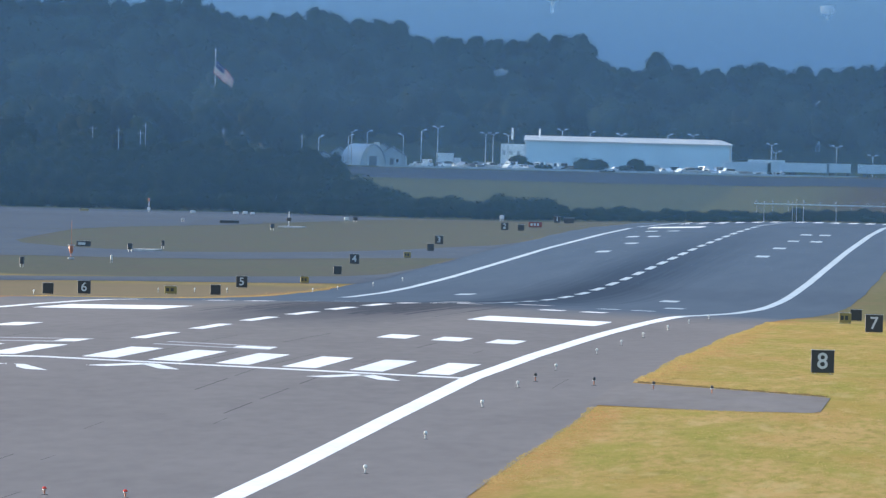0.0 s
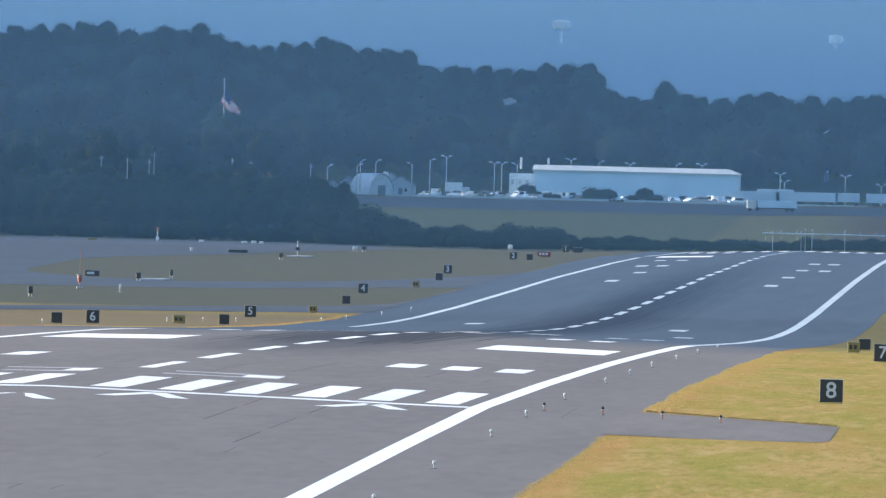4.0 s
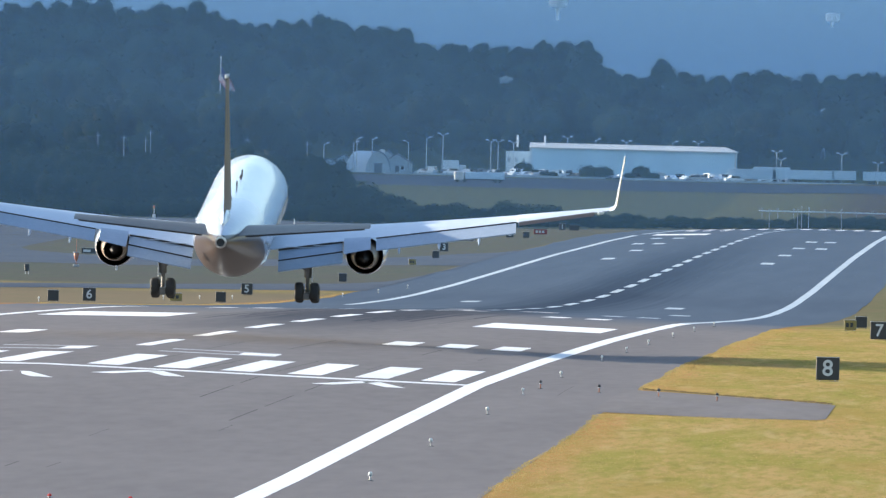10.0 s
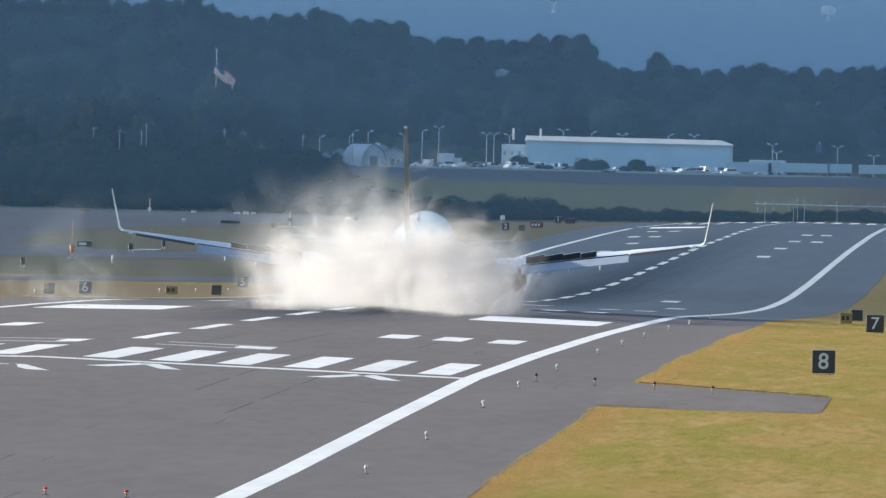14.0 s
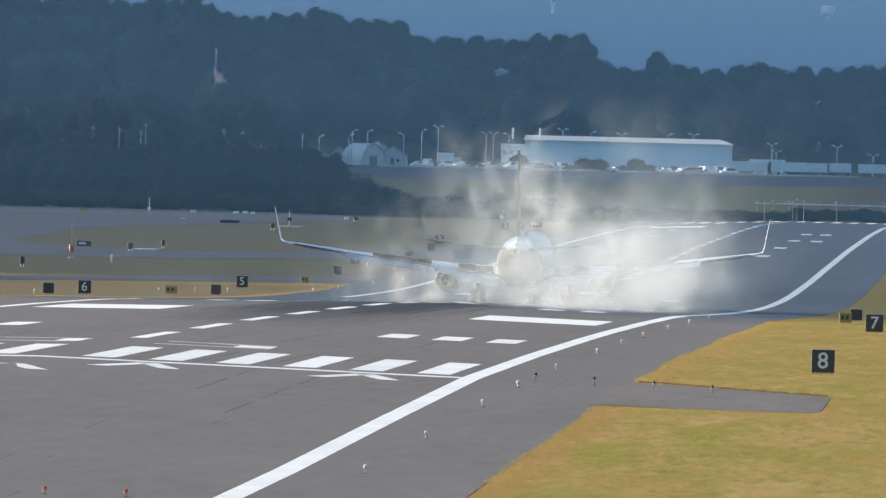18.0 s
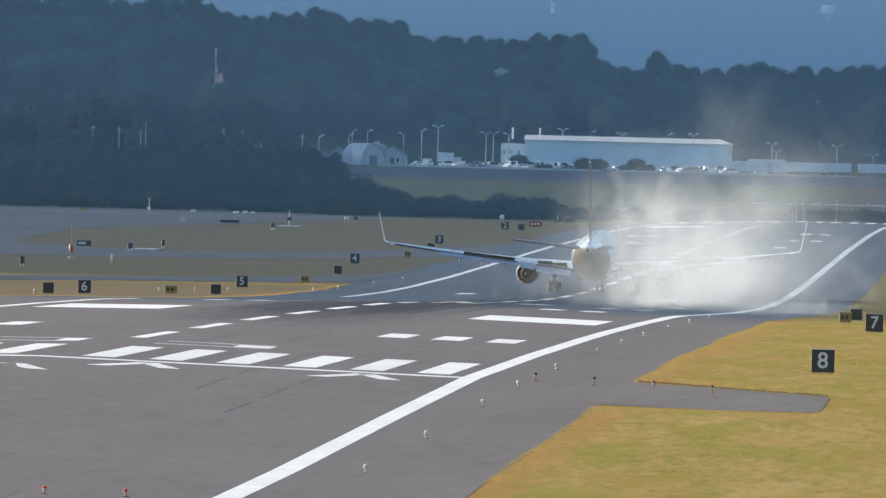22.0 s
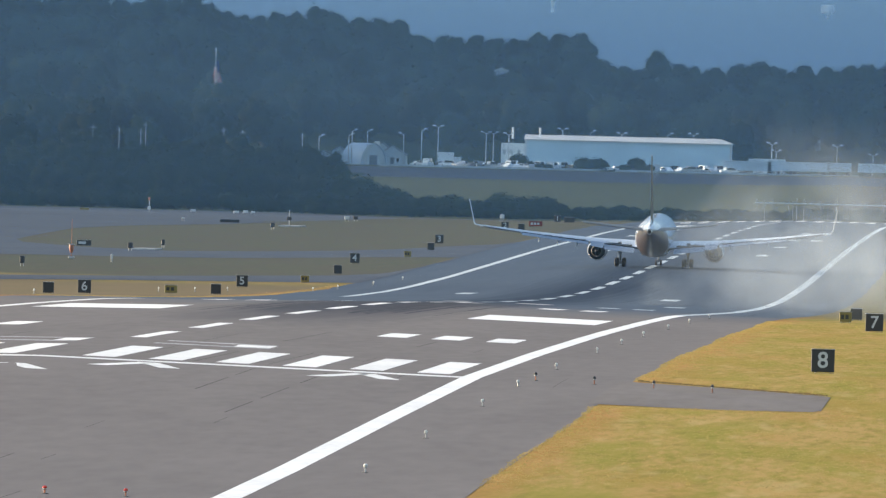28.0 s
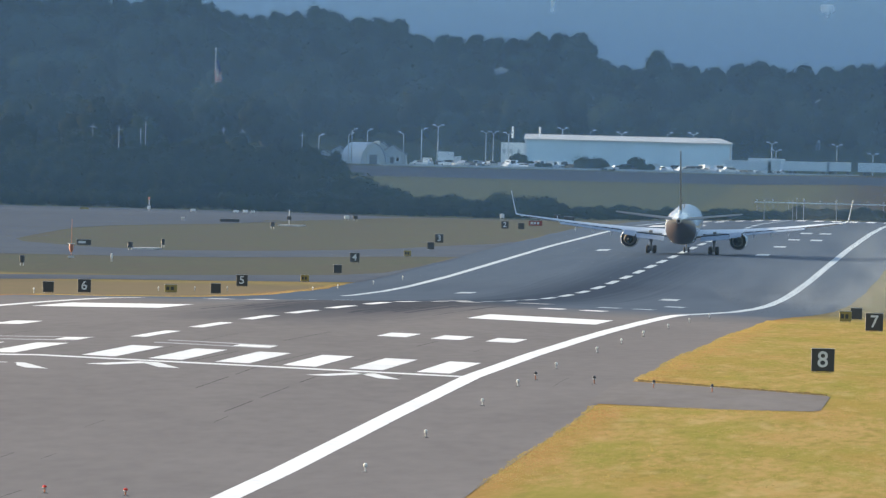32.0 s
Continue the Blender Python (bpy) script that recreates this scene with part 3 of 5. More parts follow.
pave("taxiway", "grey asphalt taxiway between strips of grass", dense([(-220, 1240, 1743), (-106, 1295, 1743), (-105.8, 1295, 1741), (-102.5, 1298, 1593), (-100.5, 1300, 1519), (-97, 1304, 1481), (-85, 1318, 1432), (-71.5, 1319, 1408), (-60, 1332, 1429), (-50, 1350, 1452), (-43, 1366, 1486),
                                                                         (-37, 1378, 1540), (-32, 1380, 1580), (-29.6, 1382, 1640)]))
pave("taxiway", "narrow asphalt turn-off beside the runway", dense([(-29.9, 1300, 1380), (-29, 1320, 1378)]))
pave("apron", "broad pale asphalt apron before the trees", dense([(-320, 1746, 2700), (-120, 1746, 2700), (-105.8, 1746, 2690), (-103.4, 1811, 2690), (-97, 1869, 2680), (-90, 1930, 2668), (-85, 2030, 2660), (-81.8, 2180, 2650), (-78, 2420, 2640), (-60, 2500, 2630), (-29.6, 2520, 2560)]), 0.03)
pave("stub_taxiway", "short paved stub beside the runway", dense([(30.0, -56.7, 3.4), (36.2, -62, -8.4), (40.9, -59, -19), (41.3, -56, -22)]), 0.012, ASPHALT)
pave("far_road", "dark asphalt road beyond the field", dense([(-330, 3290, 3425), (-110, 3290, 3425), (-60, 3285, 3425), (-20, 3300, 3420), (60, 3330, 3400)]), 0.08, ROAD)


# turf lip along the stub, coloured dark for the shadow at its foot
g = Geo()
for k in range(34):
    u0, u1 = 30.9 + k * .3, 30.9 + (k + 1) * .3
    s0, s1 = 4.0 - (u0 - 30.9) * 2.25, 4.0 - (u1 - 30.9) * 2.25
    h = random.uniform(.05, .11)
    g.add([(u0, s0, land(s0, u0)), (u1, s1, land(s1, u1)), (u1, s1 + .5, land(s1, u1) + h), (u0, s0 + .5, land(s0, u0) + h), (u1, s1 + 1.6, land(s1, u1)), (u0, s0 + 1.6, land(s0, u0))], [(0, 1, 2, 3), (3, 2, 4, 5)])
thing("turf_edge", "turf lip along the paved stub, its shadow painted dark", "turf edge", kind="structure", data=g.mesh("turf_edge", LIP_SHADE, 0))


# ---- morning haze: put in as upright see-through blue sheets, thicker towards the hill ----
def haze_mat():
    """Haze sheet: mostly clear, with the blue of scattered light put into its colour."""
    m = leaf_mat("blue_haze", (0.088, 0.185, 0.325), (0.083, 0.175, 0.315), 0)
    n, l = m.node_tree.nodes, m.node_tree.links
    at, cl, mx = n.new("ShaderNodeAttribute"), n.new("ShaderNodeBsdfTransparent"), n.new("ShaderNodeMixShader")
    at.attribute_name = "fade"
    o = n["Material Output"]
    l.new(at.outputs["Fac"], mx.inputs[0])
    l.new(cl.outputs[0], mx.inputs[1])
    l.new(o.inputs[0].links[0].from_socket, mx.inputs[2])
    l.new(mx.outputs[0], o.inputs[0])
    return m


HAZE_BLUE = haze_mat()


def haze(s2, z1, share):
    """One thin sheet standing in for haze across the view, a little denser near the ground; share is how much it hides.
    """
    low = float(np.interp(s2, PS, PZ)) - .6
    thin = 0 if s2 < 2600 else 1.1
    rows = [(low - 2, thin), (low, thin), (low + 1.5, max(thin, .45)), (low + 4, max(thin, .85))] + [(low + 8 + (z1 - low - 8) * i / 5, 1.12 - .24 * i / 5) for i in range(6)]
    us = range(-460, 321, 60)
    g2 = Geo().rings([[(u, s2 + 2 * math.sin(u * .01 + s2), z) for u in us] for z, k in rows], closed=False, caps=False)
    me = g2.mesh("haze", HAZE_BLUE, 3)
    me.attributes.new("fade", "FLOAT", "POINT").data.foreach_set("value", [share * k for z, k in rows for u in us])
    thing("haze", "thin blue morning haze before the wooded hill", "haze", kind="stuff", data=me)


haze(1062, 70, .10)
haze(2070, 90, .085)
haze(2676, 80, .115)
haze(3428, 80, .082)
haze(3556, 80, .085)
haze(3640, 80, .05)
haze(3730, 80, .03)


# ---- woods, hedges and trees ----
def ball(level):
    """Corners and faces of a unit sphere of triangles."""
    bm = bmesh.new()
    bmesh.ops.create_icosphere(bm, subdivisions=level, radius=1.0)
    bm.verts.index_update()
    v = np.array([p.co[:] for p in bm.verts])
    f = np.array([[p.index for p in q.verts] for q in bm.faces])
    bm.free()
    return v, f


BALL = ball(2)


def unit(a):
    return a / np.linalg.norm(a, axis=-1, keepdims=True)


def crown(rnd, h, w, lobes, low, leaves, leaf, round_=.2, bough=(.26, .46), reach=1.26):
    """Triangles and normals of a broad crown: a few large boughs under a coat of small leaves, its top at height h."""
    bv, bf = BALL
    d2 = unit(rnd.normal(size=(lobes, 3)))
    d2[:, 2] = np.abs(d2[:, 2]) * np.where(np.arange(lobes) % 4 == 3, -.6, 1)
    r = w * rnd.uniform(*bough, lobes)
    zc, hz = h * (1 + low) / 2, h * (1 - low) / 2
    c = d2 * np.array([w * .66, w * .66, 1]) * rnd.uniform(.75, 1.0, lobes)[:, None]
    c[:, 2] = zc + d2[:, 2] * (hz - r)
    c[0] = (rnd.normal(0, .12 * w), rnd.normal(0, .12 * w), h - r[0])
    vs = c[:, None, :] + bv[None] * (r[:, None] * rnd.uniform(.74, .96, (lobes, len(bv))))[..., None]
    mid = np.array([0, 0, zc - .3 * hz])
    lean = np.array([0, -.25, .45])
    wide = round_ * 1.1
    ns = unit(bv[None] * round_ + unit(c - mid)[:, None, :] * wide + lean)
    v, n = vs[:, bf].reshape(-1, 3), ns[:, bf].reshape(-1, 3)
    k = rnd.integers(0, lobes, leaves)
    o = unit(rnd.normal(size=(leaves, 3)))
    p = c[k] + o * (r[k] * rnd.uniform(.80, reach, leaves))[:, None]
    nr = unit(o * round_ + unit(c[k] - mid) * wide + lean + rnd.normal(0, round_ * .4, (leaves, 3)))
    a = unit(np.cross(o, rnd.normal(size=(leaves, 3))) + o * .25)
    b2 = unit(np.cross(o, a))
    s = (leaf * rnd.uniform(.6, 1.5, leaves))[:, None]
    lv = np.stack([p - a * s, p + a * s * .8 - b2 * s * .5, p + b2 * s], 1).reshape(-1, 3)
    return np.concatenate([v, lv]), np.concatenate([n, np.repeat(nr, 3, axis=0)])


rnd = np.random.default_rng(5)
# the wooded hill: many trees, uncountable from afar
tris, nrms, tones = [], [], []
for dist in (3436, 3478, 3522, 3568, 3620, 3674, 3728, 3782, 3812, 3836):
    u = -400.0 + rnd.uniform(0, 5)
    last = dist == 3836
    while u < 150:
        s2 = dist + rnd.uniform(-14, 14) * (0.3 if dist > 3800 else 1)
        h = rnd.normal(18.9, 0.8) if last else (rnd.uniform(10.5, 18.0) if dist < 3800 else rnd.uniform(14.5, 16.0))
        w = rnd.uniform(5.0, 7.6) if last else rnd.uniform(5.0, 8.2)
        if not (s2 < 3562 and u > -152) and not (s2 < 3480 and u > -185):
            vis = -285 < u < 40
            v, nr = crown(rnd, h, w, (46 if last else 22) if vis else 6, 0.15 if last else 0.0, (2600 if last else 1500) if vis else 60, 0.36 if last else 0.40, .24, (.17, .36) if last else (.2, .46), 1.4 if last else 1.3)
            nrms.append(nr)
            tris.append(v + np.array([u, s2, land(s2, u)]))
            tones.append(np.full(len(v), rnd.uniform(.55, 1.3)))
        u += w * (rnd.uniform(.75, 1.05) if last else rnd.uniform(.9, 1.25))
for u, s2, h in ((-16.5, 3654, 13.5), (-10.5, 3652, 13.0), (-13.4, 3657, 13.2), (-110.8, 3748, 13.6), (-103.6, 3746, 13.2), (-107, 3744, 13.0)):
    v, nr = crown(rnd, h, 4.5, 22, 0.0, 1200, 0.4, .24)
    nrms.append(nr)
    tris.append(v + np.array([u, s2, land(s2, u)]))
    tones.append(np.full(len(v), .9))
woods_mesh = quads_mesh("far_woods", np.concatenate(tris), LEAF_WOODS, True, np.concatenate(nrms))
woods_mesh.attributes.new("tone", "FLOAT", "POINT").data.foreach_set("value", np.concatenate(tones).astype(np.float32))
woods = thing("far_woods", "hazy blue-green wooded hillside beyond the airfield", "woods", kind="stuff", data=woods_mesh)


def tree(seed, h, w, n, leaf, material):
    """A broadleaf tree: tapered trunk, limbs, and a crown of leaf clumps."""
    r2 = np.random.default_rng(seed)
    t = thing("tree", "dark green broadleaf tree in full leaf", "tree")
    g2 = Geo()
    g2.tube((0, 0, -0.5), (0.15, 0, h * 0.35), h * 0.022, h * 0.016, 8).tube((0.15, 0, h * 0.35), (-0.1, 0.1, h * 0.8), h * 0.016, h * 0.004, 8)
    for k in range(6):
        a = k * 1.05 + seed
        z0 = h * (0.25 + 0.08 * k)
        g2.tube((0.1, 0, z0), (math.cos(a) * w * 0.6, math.sin(a) * w * 0.6, z0 + h * 0.2), h * 0.009, h * 0.002, 6)
    part("trunk", g2, BARK, t)
    (v, nr), (v2, nr2) = crown(r2, h, w, 54, 0.0, n, leaf, .025, (.15, .32), 1.45), crown(r2, h * .5, w * .95, 24, 0.0, n // 2, leaf, .02, (.15, .32), 1.4)
    part("crown", quads_mesh("crown", np.concatenate([v, v2]), material, True, np.concatenate([nr, nr2])), None, t)
    return t


KINDS = [tree(11, 14, 5.6, 3600, 0.27, LEAF_MID), tree(12, 15, 5.2, 3600, 0.27, LEAF_MID), tree(13, 12.5, 6.0, 3600, 0.27, LEAF_MID)]


def plant(kinds, u, s2, k, size, turn, sink=0.0):
    at = Matrix.Translation((u, s2, land(s2, u) - sink)) @ Matrix.Rotation(turn, 4, "Z")
    src = kinds[k]
    ob = copy_thing(src, at)
    ob.scale = (size, size, size)
    return ob


for row, dist in enumerate((2745, 2775, 2815)):
    u = -290.0 + row * 3
    while u < -103 - row * 2:
        fade = float(np.interp(u, (-121, -114, -107, -97), (1, .92, .52, .32)))
        size = (0.66 + 0.17 * row + rnd.uniform(-.06, .08)) * fade
        ob = plant(KINDS, u, dist + rnd.uniform(-7, 7), int(rnd.integers(0, 3)), size, rnd.uniform(-.35, .35))
        tagged(ob, group="trees of the bank")
        u += rnd.uniform(4.5, 6.5)
for k in KINDS:
    tagged(k, group="trees of the bank")
for i, k in enumerate(KINDS):
    k.matrix_basis = Matrix.Translation((-300 - 9 * i, 2790, land(2790, -300)))


def bush(seed, h, w):
    r2 = np.random.default_rng(seed)
    t = thing("bush", "low dark green bush at the field's edge", "bush", group="bushes along the field")
    g2 = Geo()
    for k in range(4):
        a = k * 1.6 + seed
        g2.tube((0, 0, -0.2), (math.cos(a) * w * .4, math.sin(a) * w * .4, h * .6), 0.07, 0.02, 6)
    part("stems", g2, BARK, t)
    v, nr = crown(r2, h, w, 20, 0.0, 1300, 0.24, .03, (.18, .40), 1.4)
    part("foliage", quads_mesh("foliage", v, LEAF_MID, True, nr), None, t)
    return t


BUSHES = [bush(31, 3.2, 3.6), bush(32, 2.6, 4.2), bush(33, 3.8, 3.4)]
for i, k in enumerate(BUSHES):
    k.matrix_basis = Matrix.Translation((-120 - 6 * i, 2725, land(2725, -120)))
u = -118.0
while u < 40:
    right = max(0.0, min(1.0, (u + 66) / 10))
    size = rnd.uniform(0.8, 1.15) * (1.15 - 0.5 * right)
    plant(BUSHES, u, 2730 + rnd.uniform(-14, 14), int(rnd.integers(0, 3)), size, rnd.uniform(-.35, .35))
    plant(BUSHES, u + 1, 2700 + rnd.uniform(-8, 8), int(rnd.integers(0, 3)), size * 0.62, rnd.uniform(-.35, .35))
    u += rnd.uniform(1.3, 2.0)
u = -288.0
while u < -118:
    plant(BUSHES, u, 2716 + rnd.uniform(-5, 5), int(rnd.integers(0, 3)), rnd.uniform(.8, 1.25), rnd.uniform(-.35, .35))
    u += rnd.uniform(2.2, 3.2)
for u, s2, size in ((-72.5, 3466, 1.25), (-70, 3465, 1.0), (-59.5, 3466, 1.0), (-57.2, 3465, .8), (-62.5, 3465, .6), (-83.5, 3466, .5), (-86, 3466, .45), (-65, 2740, 1.5), (-61.5, 2745, 1.3), (-91.9, 3480, 1.05), (-90.4, 3481, 0.8),
                    (-105.5, 2748, 2.5), (-102.6, 2744, 2.1), (-99.8, 2741, 1.8), (-97, 2738, 1.55), (-94.3, 2736, 1.4)):
    plant(BUSHES, u, s2, int(rnd.integers(0, 3)), size, rnd.uniform(-.35, .35))

# glowing backdrop for the far blue haze behind the hill
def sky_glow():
    """Emission standing in for the light of the hazy distance: bluer low down, paler higher up."""
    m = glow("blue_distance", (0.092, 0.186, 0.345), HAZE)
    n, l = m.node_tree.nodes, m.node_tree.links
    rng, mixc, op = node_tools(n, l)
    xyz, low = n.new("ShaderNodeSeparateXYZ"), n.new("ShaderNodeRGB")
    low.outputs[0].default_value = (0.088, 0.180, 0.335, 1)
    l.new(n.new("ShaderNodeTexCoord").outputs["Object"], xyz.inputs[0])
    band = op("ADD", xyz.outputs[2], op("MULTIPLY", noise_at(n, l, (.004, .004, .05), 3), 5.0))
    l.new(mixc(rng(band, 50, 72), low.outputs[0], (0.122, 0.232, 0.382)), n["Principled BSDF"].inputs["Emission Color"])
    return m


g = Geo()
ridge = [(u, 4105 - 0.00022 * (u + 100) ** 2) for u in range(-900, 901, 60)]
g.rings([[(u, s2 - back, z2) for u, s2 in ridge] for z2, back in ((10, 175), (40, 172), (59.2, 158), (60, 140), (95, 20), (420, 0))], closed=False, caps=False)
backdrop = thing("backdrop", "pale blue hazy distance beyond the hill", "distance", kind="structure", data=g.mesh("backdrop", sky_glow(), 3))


def water_tower(u, s2, z0, w, h):
    t = thing("water_tower", "pale blue elevated water tank on a slim stem", "water tower", pose(u, s2, 0), group="towers on the ridge")
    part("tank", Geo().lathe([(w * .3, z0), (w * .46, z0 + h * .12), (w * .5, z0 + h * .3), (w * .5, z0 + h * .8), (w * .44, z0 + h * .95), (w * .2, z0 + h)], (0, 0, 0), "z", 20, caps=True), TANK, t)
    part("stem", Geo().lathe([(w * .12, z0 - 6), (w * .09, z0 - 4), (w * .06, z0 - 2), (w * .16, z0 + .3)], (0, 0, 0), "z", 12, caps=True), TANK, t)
    return t


water_tower(-98.6, 3952, 63.2, 5.6, 3.0)
water_tower(-15.6, 3952, 60.9, 4.4, 2.8)


# ---- signs and lights of the airfield ----
def figure(text, size, material, parent, at, name="figure"):
    cu = bpy.data.curves.new(name, "FONT")
    cu.body, cu.size, cu.align_x, cu.align_y, cu.extrude, cu.offset = text, size, "CENTER", "CENTER", 0.01, size * 0.012
    tmp = bpy.data.objects.new("tmp", cu)
    me = bpy.data.meshes.new_from_object(tmp)
    bpy.data.objects.remove(tmp)
    me.materials.clear()
    me.materials.append(material)
    return part(name, me, None, parent, "white raised figure", at=at)


def sign(name, label, u, s2, w, h, face, text="", group="", lift=0.07, bars=0, ink=None, yaw=0):
    """A boxed sign on two legs that faces up the runway."""
    t = thing(name, label, "sign", pose(u, s2, land(s2, u), 0, 0, yaw), group)
    part("panel", Geo().box(-w / 2, w / 2, -0.14, 0.14, lift, lift + h, cut=0.03), face, t, smooth=0)
    part("cap", Geo().box(-w / 2 - .02, w / 2 + .02, -0.17, 0.17, lift + h, lift + h + 0.04, cut=0.01), STEEL, t, smooth=0)
    for k in (-1, 1):
        part("leg", Geo().tube((k * w * 0.33, 0, -0.2), (k * w * 0.33, 0, lift + .02), 0.04), STEEL, t)
    part("footing", Geo().box(-w * .48, w * .48, -.2, .2, -.3, .02), BLACK, t, smooth=0)
    if text:
        figure(text, h * 1.0, SIGN_WHITE, t, pose(0, -0.15, lift + h * 0.5, 90, 0, 0))
    for i in range(bars):
        x0 = -w * 0.36 + i * w * 0.72 / bars
        part("mark", Geo().box(x0, x0 + w * 0.5 / bars, -0.155, -0.13, lift + h * .28, lift + h * .74), ink or SIGN_WHITE, t, smooth=0)
    return t


for n, u, s2 in ((8, 39.7, 62), (7, 39.6, 334), (6, -43.0, 743), (5, -39.5, 981), (4, -40.3, 1292), (3, -40.5, 1590), (2, -41.9, 1922), (1, -45, 2316)):
    sign("distance_sign", "black square sign with white figure in dry grass", u, s2, 1.3, 1.25, BLACK, str(n), "distance signs along the runway")
for u, s2, w in ((36.2, 508, .98), (-43.8, 699, 1.25), (-34.7, 833, 1.25), (-36.8, 1164, 1.2), (-37.4, 1478, 1.2), (-38.6, 1908, 1.3), (-41.5, 2278, 2.3)):
    sign("blank_sign", "plain black back of a square sign on the grass", u, s2, w * (.86 if u < 0 else 1), 1.0 if u < 0 else .9, BLACK, group="backs of signs along the runway")
for u, s2, w in ((36.2, 436, .98), (-39.4, 833, 1.3), (-35.8, 1055, 1.0), (-36.8, 1380, 1.0)):
    sign("guidance_sign", "yellow guidance sign with dark marks", u, s2, w, .76, SIGN_YELLOW, group="yellow signs along the runway", bars=2, ink=BLACK)
sign("guidance_sign", "red sign with small white marks beside the runway", -39.5, 2012, 2.4, 0.9, SIGN_RED, bars=3)
sign("guidance_sign", "long black sign between taxiway and grass", -86, 1446, 2.1, 0.75, BLACK, bars=1)
sign("guidance_sign", "long dark sign on the far grass", -92, 1966, 3.4, 0.5, BLACK)
sign("guidance_sign", "small yellow sign at the foot of the trees", -160, 2660, 2.0, 0.7, SIGN_YELLOW)


def edge_light(u, s2, lens, label, h=0.36):
    t = thing("edge_light", label, "runway light", pose(u, s2, land(s2, u)), "runway edge lights")
    part("stake", Geo().tube((0, 0, -0.1), (0, 0, h * 0.62), 0.03, n=8), STEEL if lens is LENS else ORANGE, t)
    part("collar", Geo().lathe([(.05, h * .55), (.08, h * .6), (.08, h * .66), (.05, h * .68)], (0, 0, 0), "z", 12, caps=True), STEEL, t)
    part("globe", Geo().lathe([(.05, h * .66), (.075, h * .72), (.085, h * .82), (.065, h * .93), (.03, h)], (0, 0, 0), "z", 14, caps=True), lens, t)
    part("base", Geo().lathe([(.14, -.02), (.14, .02), (.08, .03)], (0, 0, 0), "z", 14, caps=True), BLACK, t)
    return t


for s2 in (-199, -139, -71, -21, 41, 119, 173, 227, 295, 361, 431):
    edge_light(25.5, s2, LENS, "white globe runway light on a short stake")
for u, s2 in ((25.8, -2.8), (29.0, -8.7), (32.2, -14.6), (35.3, -20.5)):
    edge_light(u, s2, BLACK, "dark threshold light on an orange stake", 0.44)
for u, s2 in ((16.2, -251), (19.0, -249)):
    edge_light(u, s2, RED_LENS, "small red light at the pavement joint", 0.3)
for u, s2 in ((-38, 587), (-42.6, 867), (-39.8, 887), (-37, 901), (-29.3, 936), (-28.5, 980), (-27, 1040), (-26, 1100), (-43, 745)):
    edge_light(u, s2, LENS, "white globe light at the grass edge", 0.5)


def lamp_box(u, s2, w, h, material, label, name="light_housing"):
    t = thing(name, label, "airfield equipment", pose(u, s2, land(s2, u) + .05))
    part("housing", Geo().box(-w / 2, w / 2, -.4, .4, .35, .35 + h, cut=.06), material, t, smooth=0)
    part("lens_hood", Geo().box(-w * .42, w * .42, -.55, -.38, .42, .3 + h * .9, cut=.03), material, t, smooth=0)
    for k in (-1, 1):
        part("leg", Geo().tube((k * w * .3, 0, -.2), (k * w * .3, 0, .4), .05), STEEL, t)
    return t


for u, s2, w, h, m2, lab in ((-136, 2660, 1.1, .55, SIGN_WHITE, "white equipment box at the apron's edge"), (-126.5, 2660, 1.2, .5, SIGN_WHITE, "white equipment box beside its twin"),
                             (-124.5, 2661, 1.1, .6, SIGN_WHITE, "white equipment box beside its twin"), (-122.8, 2660, .9, .5, SIGN_WHITE, "small white equipment box"),
                             (-101, 1980, .6, .25, SIGN_WHITE, "low white light housing on the apron"), (-77.5, 1825, .7, .7, BLACK, "dark light housing on the grass"),
                             (-76.3, 1394, .7, .8, BLACK, "dark light housing on the grass"), (-74.6, 1446, .5, .8, BLACK, "dark light housing on the grass"), (-77.3, 1176, .6, .9, BLACK, "dark light housing with pale side"),
                             (-78, 2117, .9, .6, SIGN_WHITE, "pale light housing with dark side"), (-76.9, 2129, .9, .6, BLACK, "dark light housing on the grass"),
                             (-64.4, 2560, .9, .9, SIGN_WHITE, "white housing on the far grass"), (-70.2, 1248, .25, .7, SIGN_WHITE, "thin pale marker post")):
    lamp_box(u, s2, w, h, m2, lab)
for u, s2, w in ((-78.3, 1910, 4.0), (-75.4, 1420, 3.2)):
    t = thing("concrete_pad", "pale concrete pad in the grass", "pad", pose(u, s2, land(s2, u)))
    part("slab", Geo().box(-w / 2, w / 2, -9, 9, -.3, .18, cut=.04), LINE_WORN, t, smooth=0)
t = thing("windsock", "red windsock basket on a thin pale mast", "windsock", pose(-77.5, 1280, land(1280, -77.5)))
part("mast", Geo().tube((0, 0, -.3), (0, 0, 5.2), .045, .03), ORANGE, t)
part("sock", Geo().lathe([(.3, 1.8), (.34, 1.6), (.28, 1.2), (.16, .8)], (0, 0, 0), "z", 14), ORANGE, t, "faded red cloth sock")
part("frame", Geo().lathe([(.45, 1.85), (.5, 1.9), (.45, 1.95)], (0, 0, 0), "z", 14), STEEL, t)
part("base", Geo().box(-.4, .4, -.4, .4, 0, .3, cut=.04), STEEL, t)
t = thing("antenna_mast", "short mast with pale boxes near the trees", "mast", pose(-146, 2665, land(2665, -146)))
part("pole", Geo().tube((0, 0, -.3), (0, 0, 3.2), .09), STEEL, t)
part("box", Geo().box(-.35, .35, -.3, .3, .6, 1.3, cut=.05), SIGN_WHITE, t)
part("lamp", Geo().lathe([(.1, 2.6), (.22, 2.8), (.22, 3.1), (.1, 3.3)], (0, 0, 0), "z", 10, caps=True), ORANGE, t)
